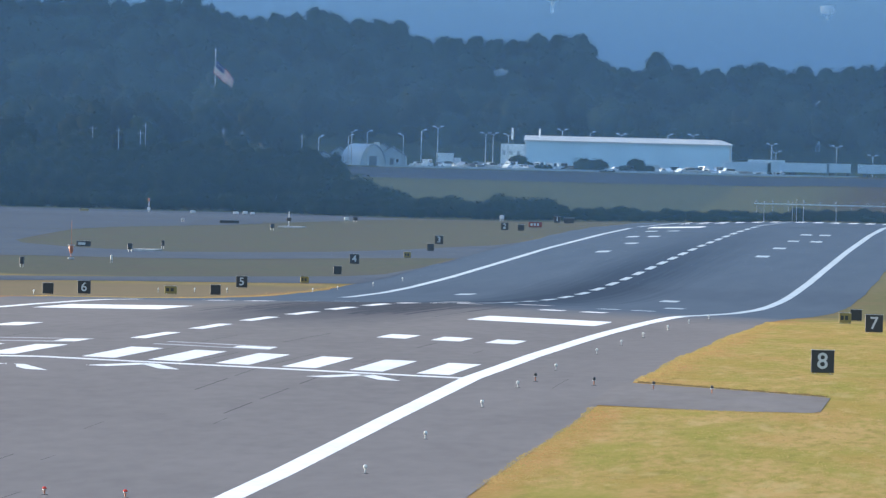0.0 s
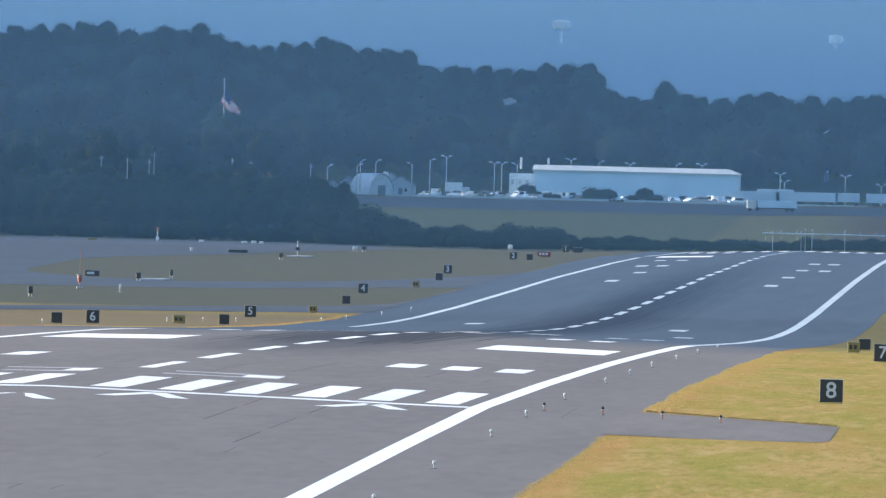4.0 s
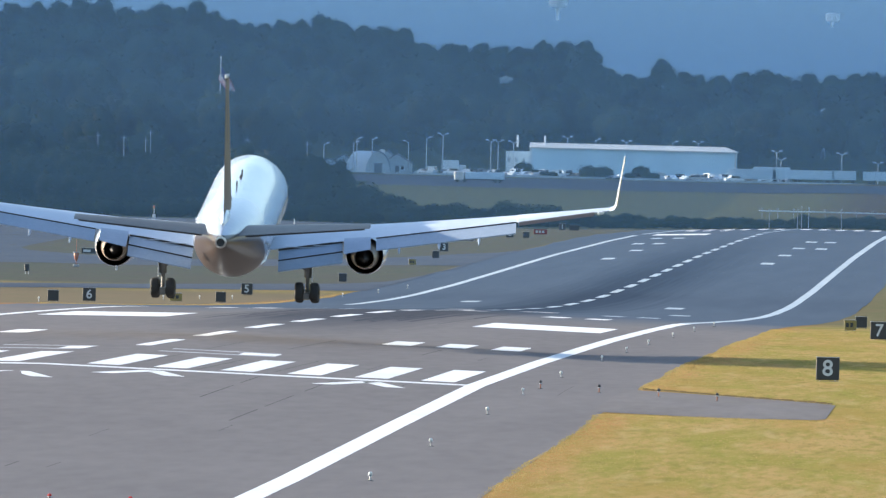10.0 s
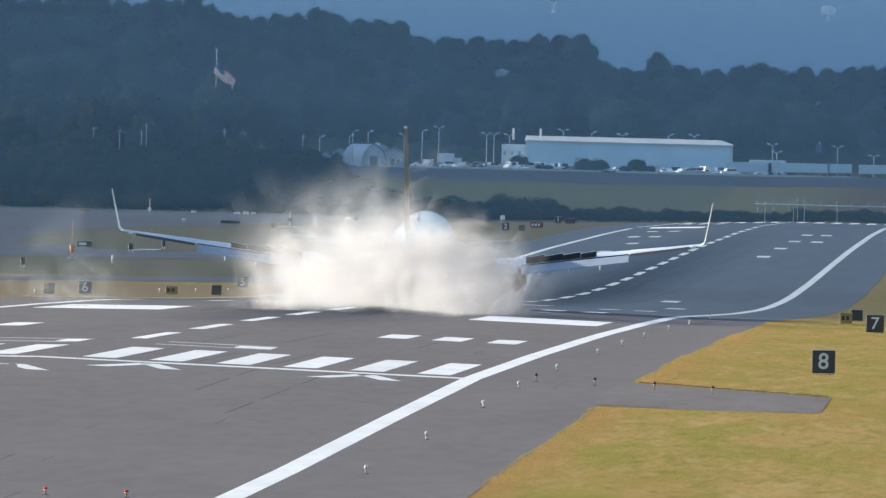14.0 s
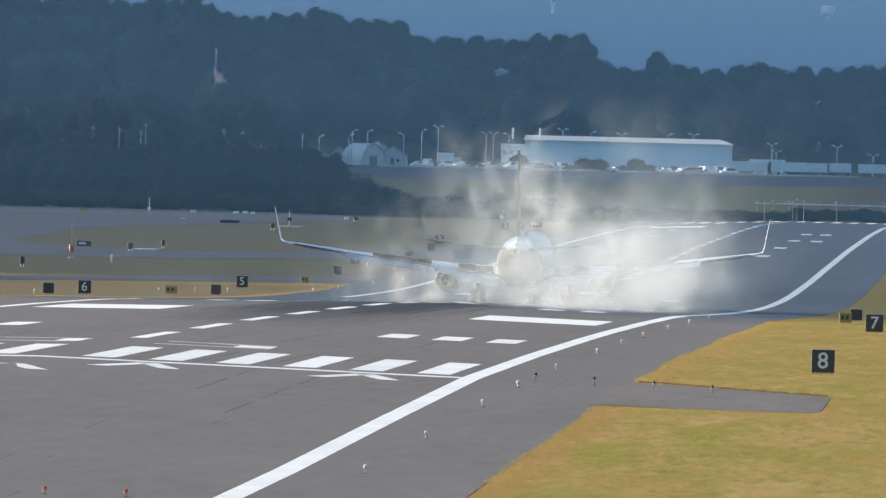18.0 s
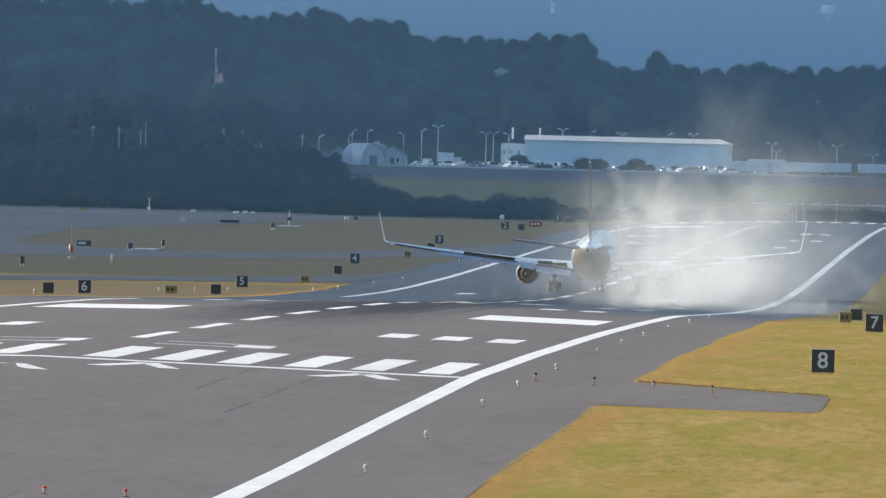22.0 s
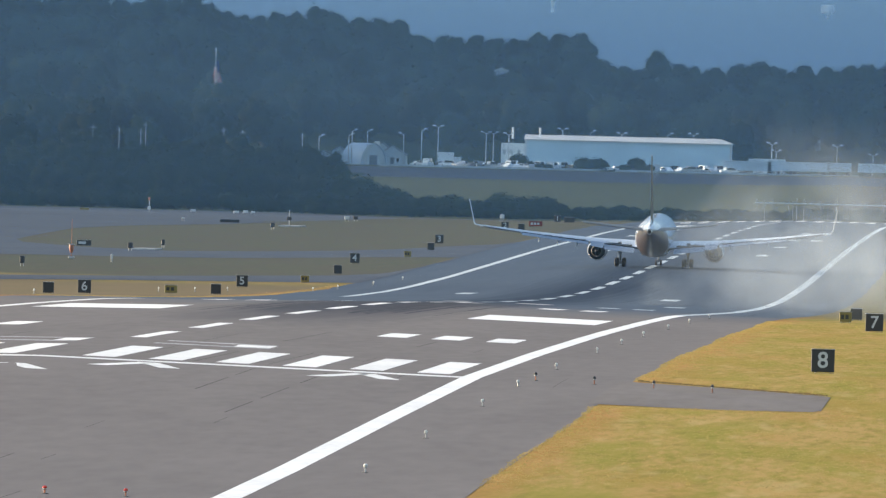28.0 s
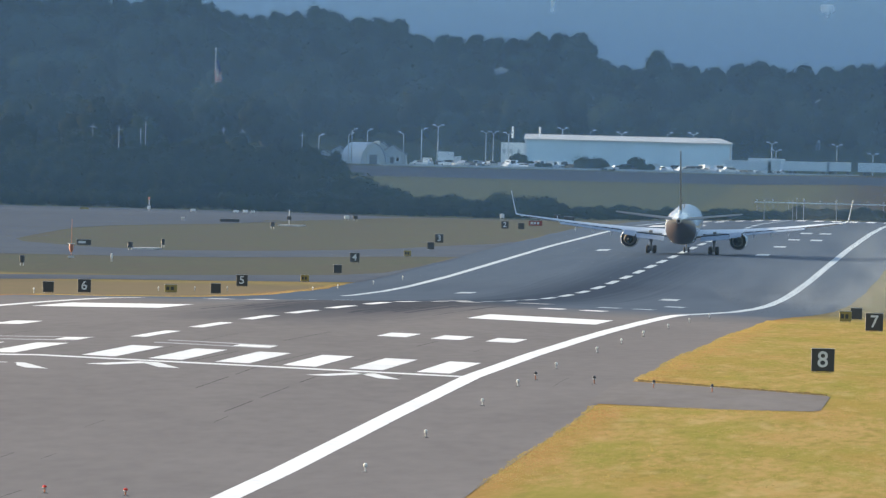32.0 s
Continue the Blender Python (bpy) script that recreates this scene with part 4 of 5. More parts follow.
t = thing("antenna_mast", "thin mast on a pad in the grass", "mast", pose(-80, 1935, land(1935, -80)))
part("pole", Geo().tube((0, 0, -.3), (0, 0, 2.6), .08), STEEL, t)
part("head", Geo().box(-.4, .4, -.2, .2, .9, 1.5, cut=.05), BLACK, t)

# low wall and approach light masts past the runway's end
t = thing("approach_light_bar", "long pale rail carried on posts beyond the runway", "light bar", pose(1, 2781, 0))
part("rail", Geo().box(-15.6, 22, -.3, .3, 5.12, 5.36, cut=.05), YARD_WHITE, t, smooth=0)
for k in range(11):
    x = -15 + k * 3.6
    part("post", Geo().tube((x, 0, 1.8), (x, 0, 5.12), .05), POLE, t)
    part("lamp", Geo().lathe([(.1, 5.5), (.2, 5.6), (.2, 5.85), (.1, 5.95)], (x, 0, 0), "z", 10, caps=True), POLE, t)
for u, s2, h in ((-9.8, 2640, 4.6), (-2.7, 2640, 5.0), (-1.2, 2640, 4.8), (-3.6, 2640, 4.4), (6, 2640, 4.6)):
    t = thing("approach_mast", "slender pale light mast before the hedge", "mast", pose(u, s2, land(s2, u)), "approach masts")
    part("pole", Geo().tube((0, 0, -.3), (0, 0, h), .06, .04), POLE, t)
    part("lamp", Geo().lathe([(.06, h), (.16, h + .08), (.16, h + .25), (.08, h + .3)], (0, 0, 0), "z", 10, caps=True), POLE, t)

# ---- the far yard: warehouse, huts, trailers, cars, lamps ----
YS = 3509
t = thing("warehouse", "long pale blue metal warehouse with low roof", "warehouse", pose(-63, YS, 11.4))
W2, WH = 28.0, 8.6
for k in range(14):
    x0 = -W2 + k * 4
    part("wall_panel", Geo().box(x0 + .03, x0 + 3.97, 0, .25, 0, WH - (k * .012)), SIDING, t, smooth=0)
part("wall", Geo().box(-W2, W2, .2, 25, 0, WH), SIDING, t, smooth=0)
part("roof", Geo().add([(-W2 - .6, -.6, WH), (W2 + .6, -.6, WH), (W2 - 3, 12, WH + 1.3), (-W2 - .6, 12, WH + 1.3), (W2 + .6, 26, WH), (-W2 - .6, 26, WH), (-W2 - .6, -.6, WH - .35), (W2 + .6, -.6, WH - .35)],
                       [(0, 1, 2, 3), (3, 2, 4, 5), (6, 7, 1, 0), (0, 3, 5), (1, 4, 2)]), ROOFING, t, smooth=0)
part("corner_trim", Geo().box(-W2 - .3, -W2 + .2, -.15, .3, 0, WH), YARD_WHITE, t, smooth=0)
part("corner_trim", Geo().box(W2 - .2, W2 + .3, -.15, .3, 0, WH), ROOFING, t, smooth=0)
part("side_annex", Geo().box(-W2 - 7, -W2 - .3, 4, 20, 0, 7.4), YARD_WHITE, t, smooth=0)
for k in range(3):
    part("annex_window", Geo().box(-W2 - 6.5 + k * 2, -W2 - 5.7 + k * 2, 3.93, 4.05, 4.4, 5.6), CLAP, t, smooth=0)
for x in (-24.5, -32):
    part("vent_stack", Geo().tube((x, 8, WH), (x, 8, WH + 3.2), .28), ROOFING, t)


def pole_lamp(u, s2, h, arms, label="tall pale parking-lot lamp post"):
    t = thing("street_lamp", label, "lamp post", pose(u, s2, land(s2, u)), "lamps of the far yard")
    part("pole", Geo().tube((0, 0, -.3), (0, 0, h), .14, .1, 8), LAMP_GREY, t)
    for a in arms:
        part("arm", Geo().tube((0, 0, h - .2), (a * 1.1, 0, h + .35), .09, n=6), LAMP_GREY, t)
        part("lamp_head", Geo().box(a * 1.1 - .45, a * 1.1 + .45, -.25, .25, h + .25, h + .55, cut=.06), LAMP_GREY, t)
    return t


for px_u, h, arms in ((-138.9, 8.0, (1,)), (-138.0, 9.2, (1,)), (-133.8, 9.2, (1,)), (-123.9, 8.6, (-1,)), (-119.0, 9.8, (1,)), (-114.5, 10.8, (-1, 1)), (-101.4, 9.4, (-1, 1)), (-99.4, 9.4, (-1, 1)),
                      (-95.2, 9.2, (-1, 1)), (-82, 11, (-1, 1)), (-74.3, 11, (1,)), (-65.7, 10.5, (-1, 1)), (-53, 10.8, (1,)), (-45.9, 11, (-1, 1)), (-147, 7.5, (1,))):
    pole_lamp(px_u, 3492 if px_u < -95 else 3540, h * (.86 if px_u > -95 else 1), arms)
for px_u, h in ((-23.5, 8.3), (-22.3, 6.3), (-5.7, 7.8), (4.2, 5.5)):
    pole_lamp(px_u, 3500, h, (-1, 1))
for px_u, h in ((-203, 10), (-196, 9.5), (-190.2, 9), (-188.9, 11), (-168, 10), (-163, 9.5), (-147, 9)):
    t = thing("utility_pole", "pale weathered utility pole among trees", "utility pole", pose(px_u, 3395, land(3395, px_u)), "utility poles before the woods")
    part("pole", Geo().tube((0, 0, -.3), (0, 0, h), .10, .07, 8), POLE, t)
    part("crossarm", Geo().box(-.8, .8, -.06, .06, h - .85, h - .76), POLE, t, smooth=0)


def gable_house(u, s2, w, d2, h, rise, wallm, roofm, label):
    t = thing("house", label, "building", pose(u, s2, land(s2, u) - .1))
    g2 = Geo().add([(-w / 2, 0, 0), (w / 2, 0, 0), (w / 2, 0, h), (0, 0, h + rise), (-w / 2, 0, h), (-w / 2, d2, 0), (w / 2, d2, 0), (w / 2, d2, h), (0, d2, h + rise), (-w / 2, d2, h)],
                   [(0, 1, 2, 3, 4), (5, 9, 8, 7, 6), (0, 4, 9, 5), (1, 6, 7, 2)])
    part("wall", g2, wallm, t, smooth=0)
    part("roof", Geo().add([(-w / 2 - .4, -.4, h - .15), (0, -.4, h + rise + .12), (w / 2 + .4, -.4, h - .15), (-w / 2 - .4, d2, h - .15), (0, d2, h + rise + .12), (w / 2 + .4, d2, h - .15),
                            (-w / 2 - .4, -.4, h - .4), (0, -.4, h + rise - .12), (w / 2 + .4, -.4, h - .4)],
                           [(0, 1, 4, 3), (1, 2, 5, 4), (6, 7, 1, 0), (7, 8, 2, 1)]), roofm, t, smooth=0)
    for x in (-w * .27, w * .2):
        wn2 = part("window", Geo().box(x - .55, x + .55, -.08, .05, h * .3, h * .72), YARD_WHITE, t, smooth=0)
        part("pane", Geo().box(x - .4, x + .4, -.1, -.05, h * .34, h * .68), GLASS_DARK, wn2, smooth=0)
    part("door", Geo().box(-.5, .5, -.08, .05, 0, 2.1), SHINGLE, t, smooth=0)
    return t


gable_house(-127.6, 3508, 7.6, 10, 3.0, 2.4, CLAP, SHINGLE, "pale gabled house with a white window")
gable_house(-131.0, 3522, 6.5, 9, 3.6, 2.4, CLAP, SHINGLE, "grey gabled shed behind the arched hut")
gable_house(-146.5, 3512, 5.0, 8, 2.6, 1.0, CLAP, SHINGLE, "low pale shed beside the arched hut")
gable_house(-142.8, 3520, 4.0, 8, 3.6, 1.2, CLAP, SHINGLE, "small pale shed among trees")
t = thing("arched_hut", "arched pale metal hut with a bright curved roof", "hut", pose(-132.4, 3500, land(3500, -136), 0, 0, 25))
arc = [(3.6 * math.cos(a), 5.6 * math.sin(a)) for a in np.linspace(0, math.pi, 17)]
part("shell", Geo().rings([[(x, 0, z2) for x, z2 in arc], [(x, 14, z2) for x, z2 in arc]], closed=False, caps=False)
     .rings([[(x * 1.06, 0, z2 * 1.06) for x, z2 in arc], [(x * 1.06, 14, z2 * 1.06) for x, z2 in arc]], closed=False, caps=False), TRAILER, t)
part("end_wall", Geo().add([(x, .15, z2) for x, z2 in arc], [tuple(range(17))]).add([(x, .35, z2) for x, z2 in arc], [tuple(range(17))]), CLAP, t, smooth=0)
part("door", Geo().box(-1.1, 1.1, .02, .14, 0, 2.6), SHINGLE, t, smooth=0)
part("cupola", Geo().box(1.6, 2.8, 2, 3.4, 4.6, 6.4, cut=.1), ROOFING, t, smooth=0)


def trailer(u, s2, l2, h, label):
    t = thing("trailer", label, "trailer", pose(u, s2, land(s2, u)), "parked trailers")
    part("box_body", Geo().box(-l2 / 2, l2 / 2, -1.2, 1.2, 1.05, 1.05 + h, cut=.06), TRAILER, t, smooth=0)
    part("roof_rail", Geo().box(-l2 / 2 - .03, l2 / 2 + .03, -1.24, 1.24, 1.0 + h, 1.1 + h), YARD_WHITE, t, smooth=0)
    for k in (-.34, -.25, .36):
        for sd in (-1.0, 1.0):
            part("wheel", Geo().lathe([(.2, -.14), (.5, -.14), (.52, 0), (.5, .14), (.2, .14)], (k * l2, sd, .5), "y", 14, caps=True), TYRE, t)
    part("landing_leg", Geo().tube((l2 * .28, 0, -.1), (l2 * .28, 0, 1.1), .1), STEEL, t)
    return t


for u, l2, h in ((-29.5, 13, 2.6), (-13.5, 12.5, 2.5), (-4.6, 6.5, 2.4), (6.5, 12, 2.4), (-22.3, 3.5, 2.9)):
    trailer(u, 3470, l2, h, "long pale trailer parked beyond the road")
trailer(-24.5, 3484, 10, 3.2, "tall pale trailer parked behind another")


def car(u, s2, kind, turn):
    t = thing("car", {0: "parked saloon car in the far yard", 1: "parked white van in the far yard", 2: "parked pickup in the far yard"}[kind], "car",
              Matrix.Translation((u, s2, land(s2, u))) @ Matrix.Rotation(turn, 4, "Z"), "cars parked in the far yard")
    l2, h1, h2 = ((4.5, .95, 1.45), (5.2, 1.2, 2.2), (5.4, 1.1, 1.85))[kind]
    prof = ((-l2 / 2, .35), (-l2 / 2, h1 * .9), (-l2 * .3, h1), (-l2 * .2 if kind != 1 else -l2 * .42, h2), (l2 * .22 if kind != 2 else l2 * .05, h2), (l2 * .34 if kind != 2 else l2 * .12, h1), (l2 / 2, h1 * .86), (l2 / 2, .35))
    part("body", Geo().rings([[(x, -.86, z2) for x, z2 in prof], [(x, -.88, z2) for x, z2 in prof], [(x, .88, z2) for x, z2 in prof]]), CAR_PAINT if kind != 1 else YARD_WHITE, t, smooth=0)
    part("side_glass", Geo().box(-l2 * .2, l2 * .2, -.9, .9, h1 + .05, h2 - .12), GLASS_DARK, t, smooth=0)
    part("windscreen", Geo().box(l2 * .2, l2 * .29, -.7, .7, h1 + .02, h2 - .3), GLASS_DARK, t, smooth=0)
    for x in (-.31, .31):
        for sd in (-.8, .8):
            part("wheel", Geo().lathe([(.15, -.1), (.31, -.1), (.33, 0), (.31, .1), (.15, .1)], (x * l2, sd, .33), "y", 12, caps=True), TYRE, t)
    return t


protos = [car(-119.5, 3488, 0, 0.4), car(-117, 3487, 1, 1.3), car(-114, 3489, 0, 1.5)]
protos.append(car(-111.5, 3487, 2, 0.2))
for k in range(66):
    u = -109 + k * 1.35 + rnd.uniform(-.6, .6)
    if -76 < u < -56 and k % 3:
        continue
    s2 = rnd.uniform(3466, 3490)
    copy_thing(protos[int(rnd.integers(0, 4))], Matrix.Translation((u, s2, land(s2, u))) @ Matrix.Rotation(rnd.uniform(0, 6.3), 4, "Z"))
for u, s2, w in ((-99, 3462, 60), (-32, 3458, 66)):
    t = thing("low_wall", "low pale kerb wall along the yard", "wall", pose(u, s2, 0))
    for k in range(int(w / 3)):
        x = -w / 2 + k * 3
        part("wall_block", Geo().box(x, x + 2.94, -.25, .25, land(s2, u) - .6, land(s2, u) + .55, cut=.04), CLAP, t, smooth=0)
t = thing("box_truck", "white box truck parked in the yard", "truck", pose(-112.6, 3500, land(3500, -112)))
part("box_body", Geo().box(-2.4, 2.2, -1.2, 1.2, 1.0, 3.9, cut=.06), YARD_WHITE, t, smooth=0)
part("cab", Geo().box(2.3, 4.2, -1.1, 1.1, .6, 2.7, cut=.15), YARD_WHITE, t, smooth=0)
for x in (-1.5, 3.2):
    part("wheel", Geo().lathe([(.2, -1.1), (.5, -1.1), (.5, 1.1), (.2, 1.1)], (x, 0, .5), "y", 14, caps=True), TYRE, t)
for u, s2, z2, w in ((-107.2, 3765, 40.2, 3.4), (-13.5, 3672, 32.6, 1.2)):
    gable_house(u, s2, w, 5, z2 + .3 - land(s2, u), .6, CLAP, ROOFING, "tall pale house half hidden in the wooded hill")


# ---- blades of dry grass beside the runway ----
def blades(name, label, spots, h0, h1, w):
    """Upright tufts of blades; spots holds (u, s) pairs."""
    n = len(spots)
    z2 = np.array([land(s2, u) for u, s2 in spots])
    base = np.column_stack([spots, z2])
    base = np.repeat(base, 4, axis=0)
    m = len(base)
    base[:, :2] += rnd.normal(0, w * 3, (m, 2))
    lean = rnd.normal(0, .25, (m, 2))
    h = rnd.uniform(h0, h1, m)
    a = rnd.uniform(0, np.pi, m)
    side = np.column_stack([np.cos(a), np.sin(a), np.zeros(m)]) * (w * rnd.uniform(.6, 1.4, m))[:, None]
    tip = base + np.column_stack([lean * h[:, None], h])
    v = np.stack([base - side, base + side, tip], 1).reshape(-1, 3)
    return thing(name, label, "grass", kind="stuff", data=quads_mesh(name, v, BLADE, tri=True))


def scatter(n, u0, u1, s0, s1, power=1.0):
    u = u0 + (u1 - u0) * rnd.random(n)
    s2 = s0 + (s1 - s0) * rnd.random(n) ** power
    keep = ~((u < 41.6) & (u > 30) & (s2 < 4 - (u - 30) * 2.3) & (s2 > -60)) & ((u > edge_limit(s2)) | (u < 0))
    return np.column_stack([u, s2])[keep]


def edge_limit(s2):
    return 30.75 + 0.10 * np.sin(s2 * 0.043) + 0.06 * np.sin(s2 * 0.13 + 1)


def fringe(n, side, s0, s1):
    s2 = s0 + (s1 - s0) * rnd.random(n)
    off = rnd.exponential(.5, n) - .12 * np.abs(np.sin(s2 * .9) * np.sin(s2 * .23 + 1))
    u = edge_limit(s2) - .2 + off if side > 0 else -30.2 - off
    keep = ~((s2 < 6) & (s2 > -62) & (side > 0))
    return np.column_stack([u, s2])[keep]


stub_far = np.column_stack([30.9 + 10.2 * rnd.random(900), np.zeros(900)])
stub_far[:, 1] = 4.2 - (stub_far[:, 0] - 30.9) * 2.25 + rnd.exponential(.5, 900)
stub_near = np.column_stack([30.6 + 10.5 * rnd.random(700), -62 - rnd.exponential(.6, 700)])
blades("grass_blades", "dry golden grass beside the runway", np.concatenate([fringe(9000, 1, -260, 420), stub_far, stub_near]), .02, .06, .014)
blades("grass_blades", "dry orange-brown grass across the runway", np.concatenate([fringe(2500, -1, 470, 1040)]), .03, .08, .016)

blades("grass_blades", "dry golden grass tufts on the field", scatter(42000, 30.9, 62, -330, 420, 1.3), .02, .06, .016)


# ---- the airliner: a wide twin-jet freighter, wheels down, seen from behind ----
def ellipse(y, zc, rw, rh, n=64):
    return [(rw * math.sin(2 * math.pi * k / n), y, zc + rh * math.cos(2 * math.pi * k / n)) for k in range(n)]


plane = thing("airliner", "white twin-jet freighter with brown tail landing, wheels down", "aeroplane")
SECT = ((28.8, 4.1, .06, .06), (28.4, 4.13, .62, .6), (27.4, 4.25, 1.25, 1.2), (25.6, 4.5, 1.95, 1.95), (23, 4.8, 2.4, 2.5), (20, 4.95, 2.515, 2.7), (12, 4.95, 2.515, 2.7), (4, 4.95, 2.515, 2.7),
        (-5, 4.95, 2.515, 2.7), (-7.5, 5.0, 2.49, 2.66), (-10, 5.12, 2.38, 2.52), (-12.5, 5.29, 2.18, 2.32), (-15, 5.49, 1.92, 2.06), (-17.5, 5.72, 1.6, 1.74), (-20, 5.93, 1.24, 1.38), (-22.3, 6.09, .86, .98),
        (-24, 6.22, .56, .64), (-24.9, 6.3, .36, .4))
g = Geo()
g.rings([ellipse(*s3) for s3 in SECT])
body = part("fuselage", g, HULL, plane, "white upper hull with brown belly", 0.8)
part("tail_exhaust", Geo().lathe([(.36, -24.88), (.37, -25.3), (.28, -25.32), (.2, -24.9)], (0, 0, 6.3), "y", 20), METAL, plane)
part("exhaust_duct", Geo().lathe([(.27, -25.2), (.02, -25.18)], (0, 0, 6.3), "y", 20), DARK, plane)
for y in (-2, 6):
    part("antenna", Geo().box(-.04, .04, y - .35, y + .25, 7.6, 8.0), DARK, body, smooth=0)
part("tail_light", Geo().lathe([(.07, -25.34), (.09, -25.4), (.02, -25.45)], (0, 0, 6.72), "y", 10), LENS, plane)
part("keel_fairing", Geo().rings([ellipse(y, 2.75, w, h, 28) for y, w, h in ((12.5, .2, .2), (10.5, 1.5, .5), (7, 1.95, .62), (-1, 1.95, .62), (-4, 1.5, .45), (-6.5, .3, .2))]), WHITE, plane, "white wing-to-body fairing")
part("beacon", Geo().lathe([(.1, 7.62), (.1, 7.75), (.03, 7.85)], (0, 4, 0), "z", 10), DARK, plane)

AIRFOIL = ((1.0, .0), (.8, .028), (.6, .05), (.4, .066), (.2, .064), (.08, .046), (.02, .024), (0, 0), (.02, -.018), (.08, -.03), (.2, -.04), (.4, -.04), (.6, -.03), (.8, -.012), (1.0, -.004))


def blade(x, le, te, z2, thick=1.0, tilt=0.0, up=None):
    """A wing section: chord from le to te at span x; up turns it upright (fins)."""
    c = le - te
    out = []
    for a, b2 in AIRFOIL:
        y = le - a * c
        h = b2 * c * thick
        out.append((x, y, z2 + h + tilt * (a - .25) * c) if up is None else (up + h, y, z2))
    return out


def wing_z(x):
    return 3.45 + (x - 2.3) * 0.085 + 0.0012 * (x - 2.3) ** 2


def le_y(x):
    return 9.6 - (x - 2.3) * 0.675


def te_y(x):
    return -2.3 if x < 7.6 else -2.3 - (x - 7.6) * 0.315


ENGINE_X = 8.12
moving_flaps = []
moving_spoilers, moving_sleeves, moving_wings, main_gear, rear_wheels, nose_gear = [], [], [], [], [], []
SQUAT = 0.70
for sd, side in ((1, "right"), (-1, "left")):
    def flip(g2):
        if sd < 0:
            g2.v = [(-x, y, z2) for x, y, z2 in g2.v]
        return g2
    xs = (1.6, 4, 6, 7.6, 10, 13, 16, 18.25, 18.35, 21.5, 24.35)
    # fixed wing box ends short of the flaps
    def te_fix(x):
        return te_y(x) + (2.0 if x < 7.4 else (1.5 if x < 18.3 else 0.9))
    wing = part("wing", flip(Geo().rings([blade(x, le_y(x), te_fix(x), wing_z(x), 1.15 if x < 7 else 1.0) for x in xs])), WING_GREY, plane, "pale grey swept wing", 0.5)
    moving_wings.append((wing, sd))
    # slats, dropped
    for a, b2 in ((3.4, 6.6), (9.2, 13.2), (13.3, 17.4), (17.5, 22.6)):
        part("slat", flip(Geo().rings([blade(x, le_y(x) + .55, le_y(x) - .35, wing_z(x) - .22, 1.4, .25) for x in (a, b2)])), METAL, wing, "bare metal slat", 0.5)
    # flaps: two hinged slabs each, drooped
    for a, b2, ch in ((2.75, 6.9, 1.95), (9.1, 18.2, 1.6)):
        for part_i in range(2 if a < 7 else 1):
            rings = []
            for x in (a, b2):
                y0, z0 = te_fix(x) - 0.05, wing_z(x) - (.22 if a < 7 else .14)
                c1 = ch * (0.62 if x == a else 0.55) * (1 if a < 7 else 1.32)
                c2 = ch * 0.42
                if part_i == 0:
                    p0, p1 = (y0, z0), (y0 - c1 * math.cos(.45), z0 - c1 * math.sin(.45))
                else:
                    q = (y0 - c1 * math.cos(.45) - .05, z0 - c1 * math.sin(.45) - .04)
                    p0, p1 = q, (q[0] - c2 * math.cos(.72), q[1] - c2 * math.sin(.72))
                rings.append([(x, p0[0], p0[1] + .10), (x, p1[0], p1[1] + .03), (x, p1[0], p1[1] - .03), (x, (p0[0] + p1[0]) / 2, (p0[1] + p1[1]) / 2 - .12), (x, p0[0], p0[1] - .12)])
            fl = part("flap", flip(Geo().rings(rings)), FLAP_GREY, wing, "pale lowered flap", 0.4)
            moving_flaps.append((fl, (sd * a, te_fix(a) - .05, wing_z(a) - .2), (sd * b2, te_fix(b2) - .05, wing_z(b2) - .2), sd))
            # solid dark strip stands for the shade in the slot above the flap
            seam = [[(x, y + .12, z2 - .02), (x, y - .05, z2 - .02), (x, y - .05, z2 + tall), (x, y + .12, z2 + tall)] for (x, y, z2), tall in
                    ((r[0], .10 if part_i == 0 and a < 7 else .05) for r in rings)]
            part("flap_gap", flip(Geo().rings(seam)), DARK, wing, "dark strip for the shaded gap above the flap", 0)
    part("aileron", flip(Geo().rings([blade(x, te_y(x) + .95, te_y(x) - .1, wing_z(x) - .03, 1.0, -.12) for x in (18.4, 23.3)])), AILERON, wing, "dark brown outer aileron", 0.4)
    part("inner_aileron", flip(Geo().rings([blade(x, te_fix(x) + .3, te_y(x) - .2, wing_z(x) - .1, .8, -.3) for x in (7.0, 8.75)])), FLAP_GREY, wing, smooth=0.4)
    for x in (10.6, 13.2, 15.8):
        g2 = Geo().rings([[(px + x, py, pz) for px, py, pz in ellipse(y, wing_z(x) - h, .09 * k + .02, .14 * k + .02, 12)] for y, h, k in
                          ((te_y(x) + 3.4, .3, .1), (te_y(x) + 2, .5, .9), (te_y(x) + .9, .62, 1), (te_y(x) + .1, .85, .7), (te_y(x) - .4, 1.0, .1))])
        part("flap_fairing", flip(g2), FLAP_GREY, wing)
    # spoilers: separate hinged panels
    for a, b2 in ((3.2, 4.94), (4.96, 6.7), (9.4, 10.94), (10.96, 12.54), (12.56, 14.04), (14.06, 15.4)):
        xm = (a + b2) / 2
        hinge = (sd * xm, te_fix(xm) + 1.05, wing_z(xm) + .15)
        sl = -0.315 if xm > 7.6 else 0.0
        g2 = Geo()
        h2 = (b2 - a) / 2
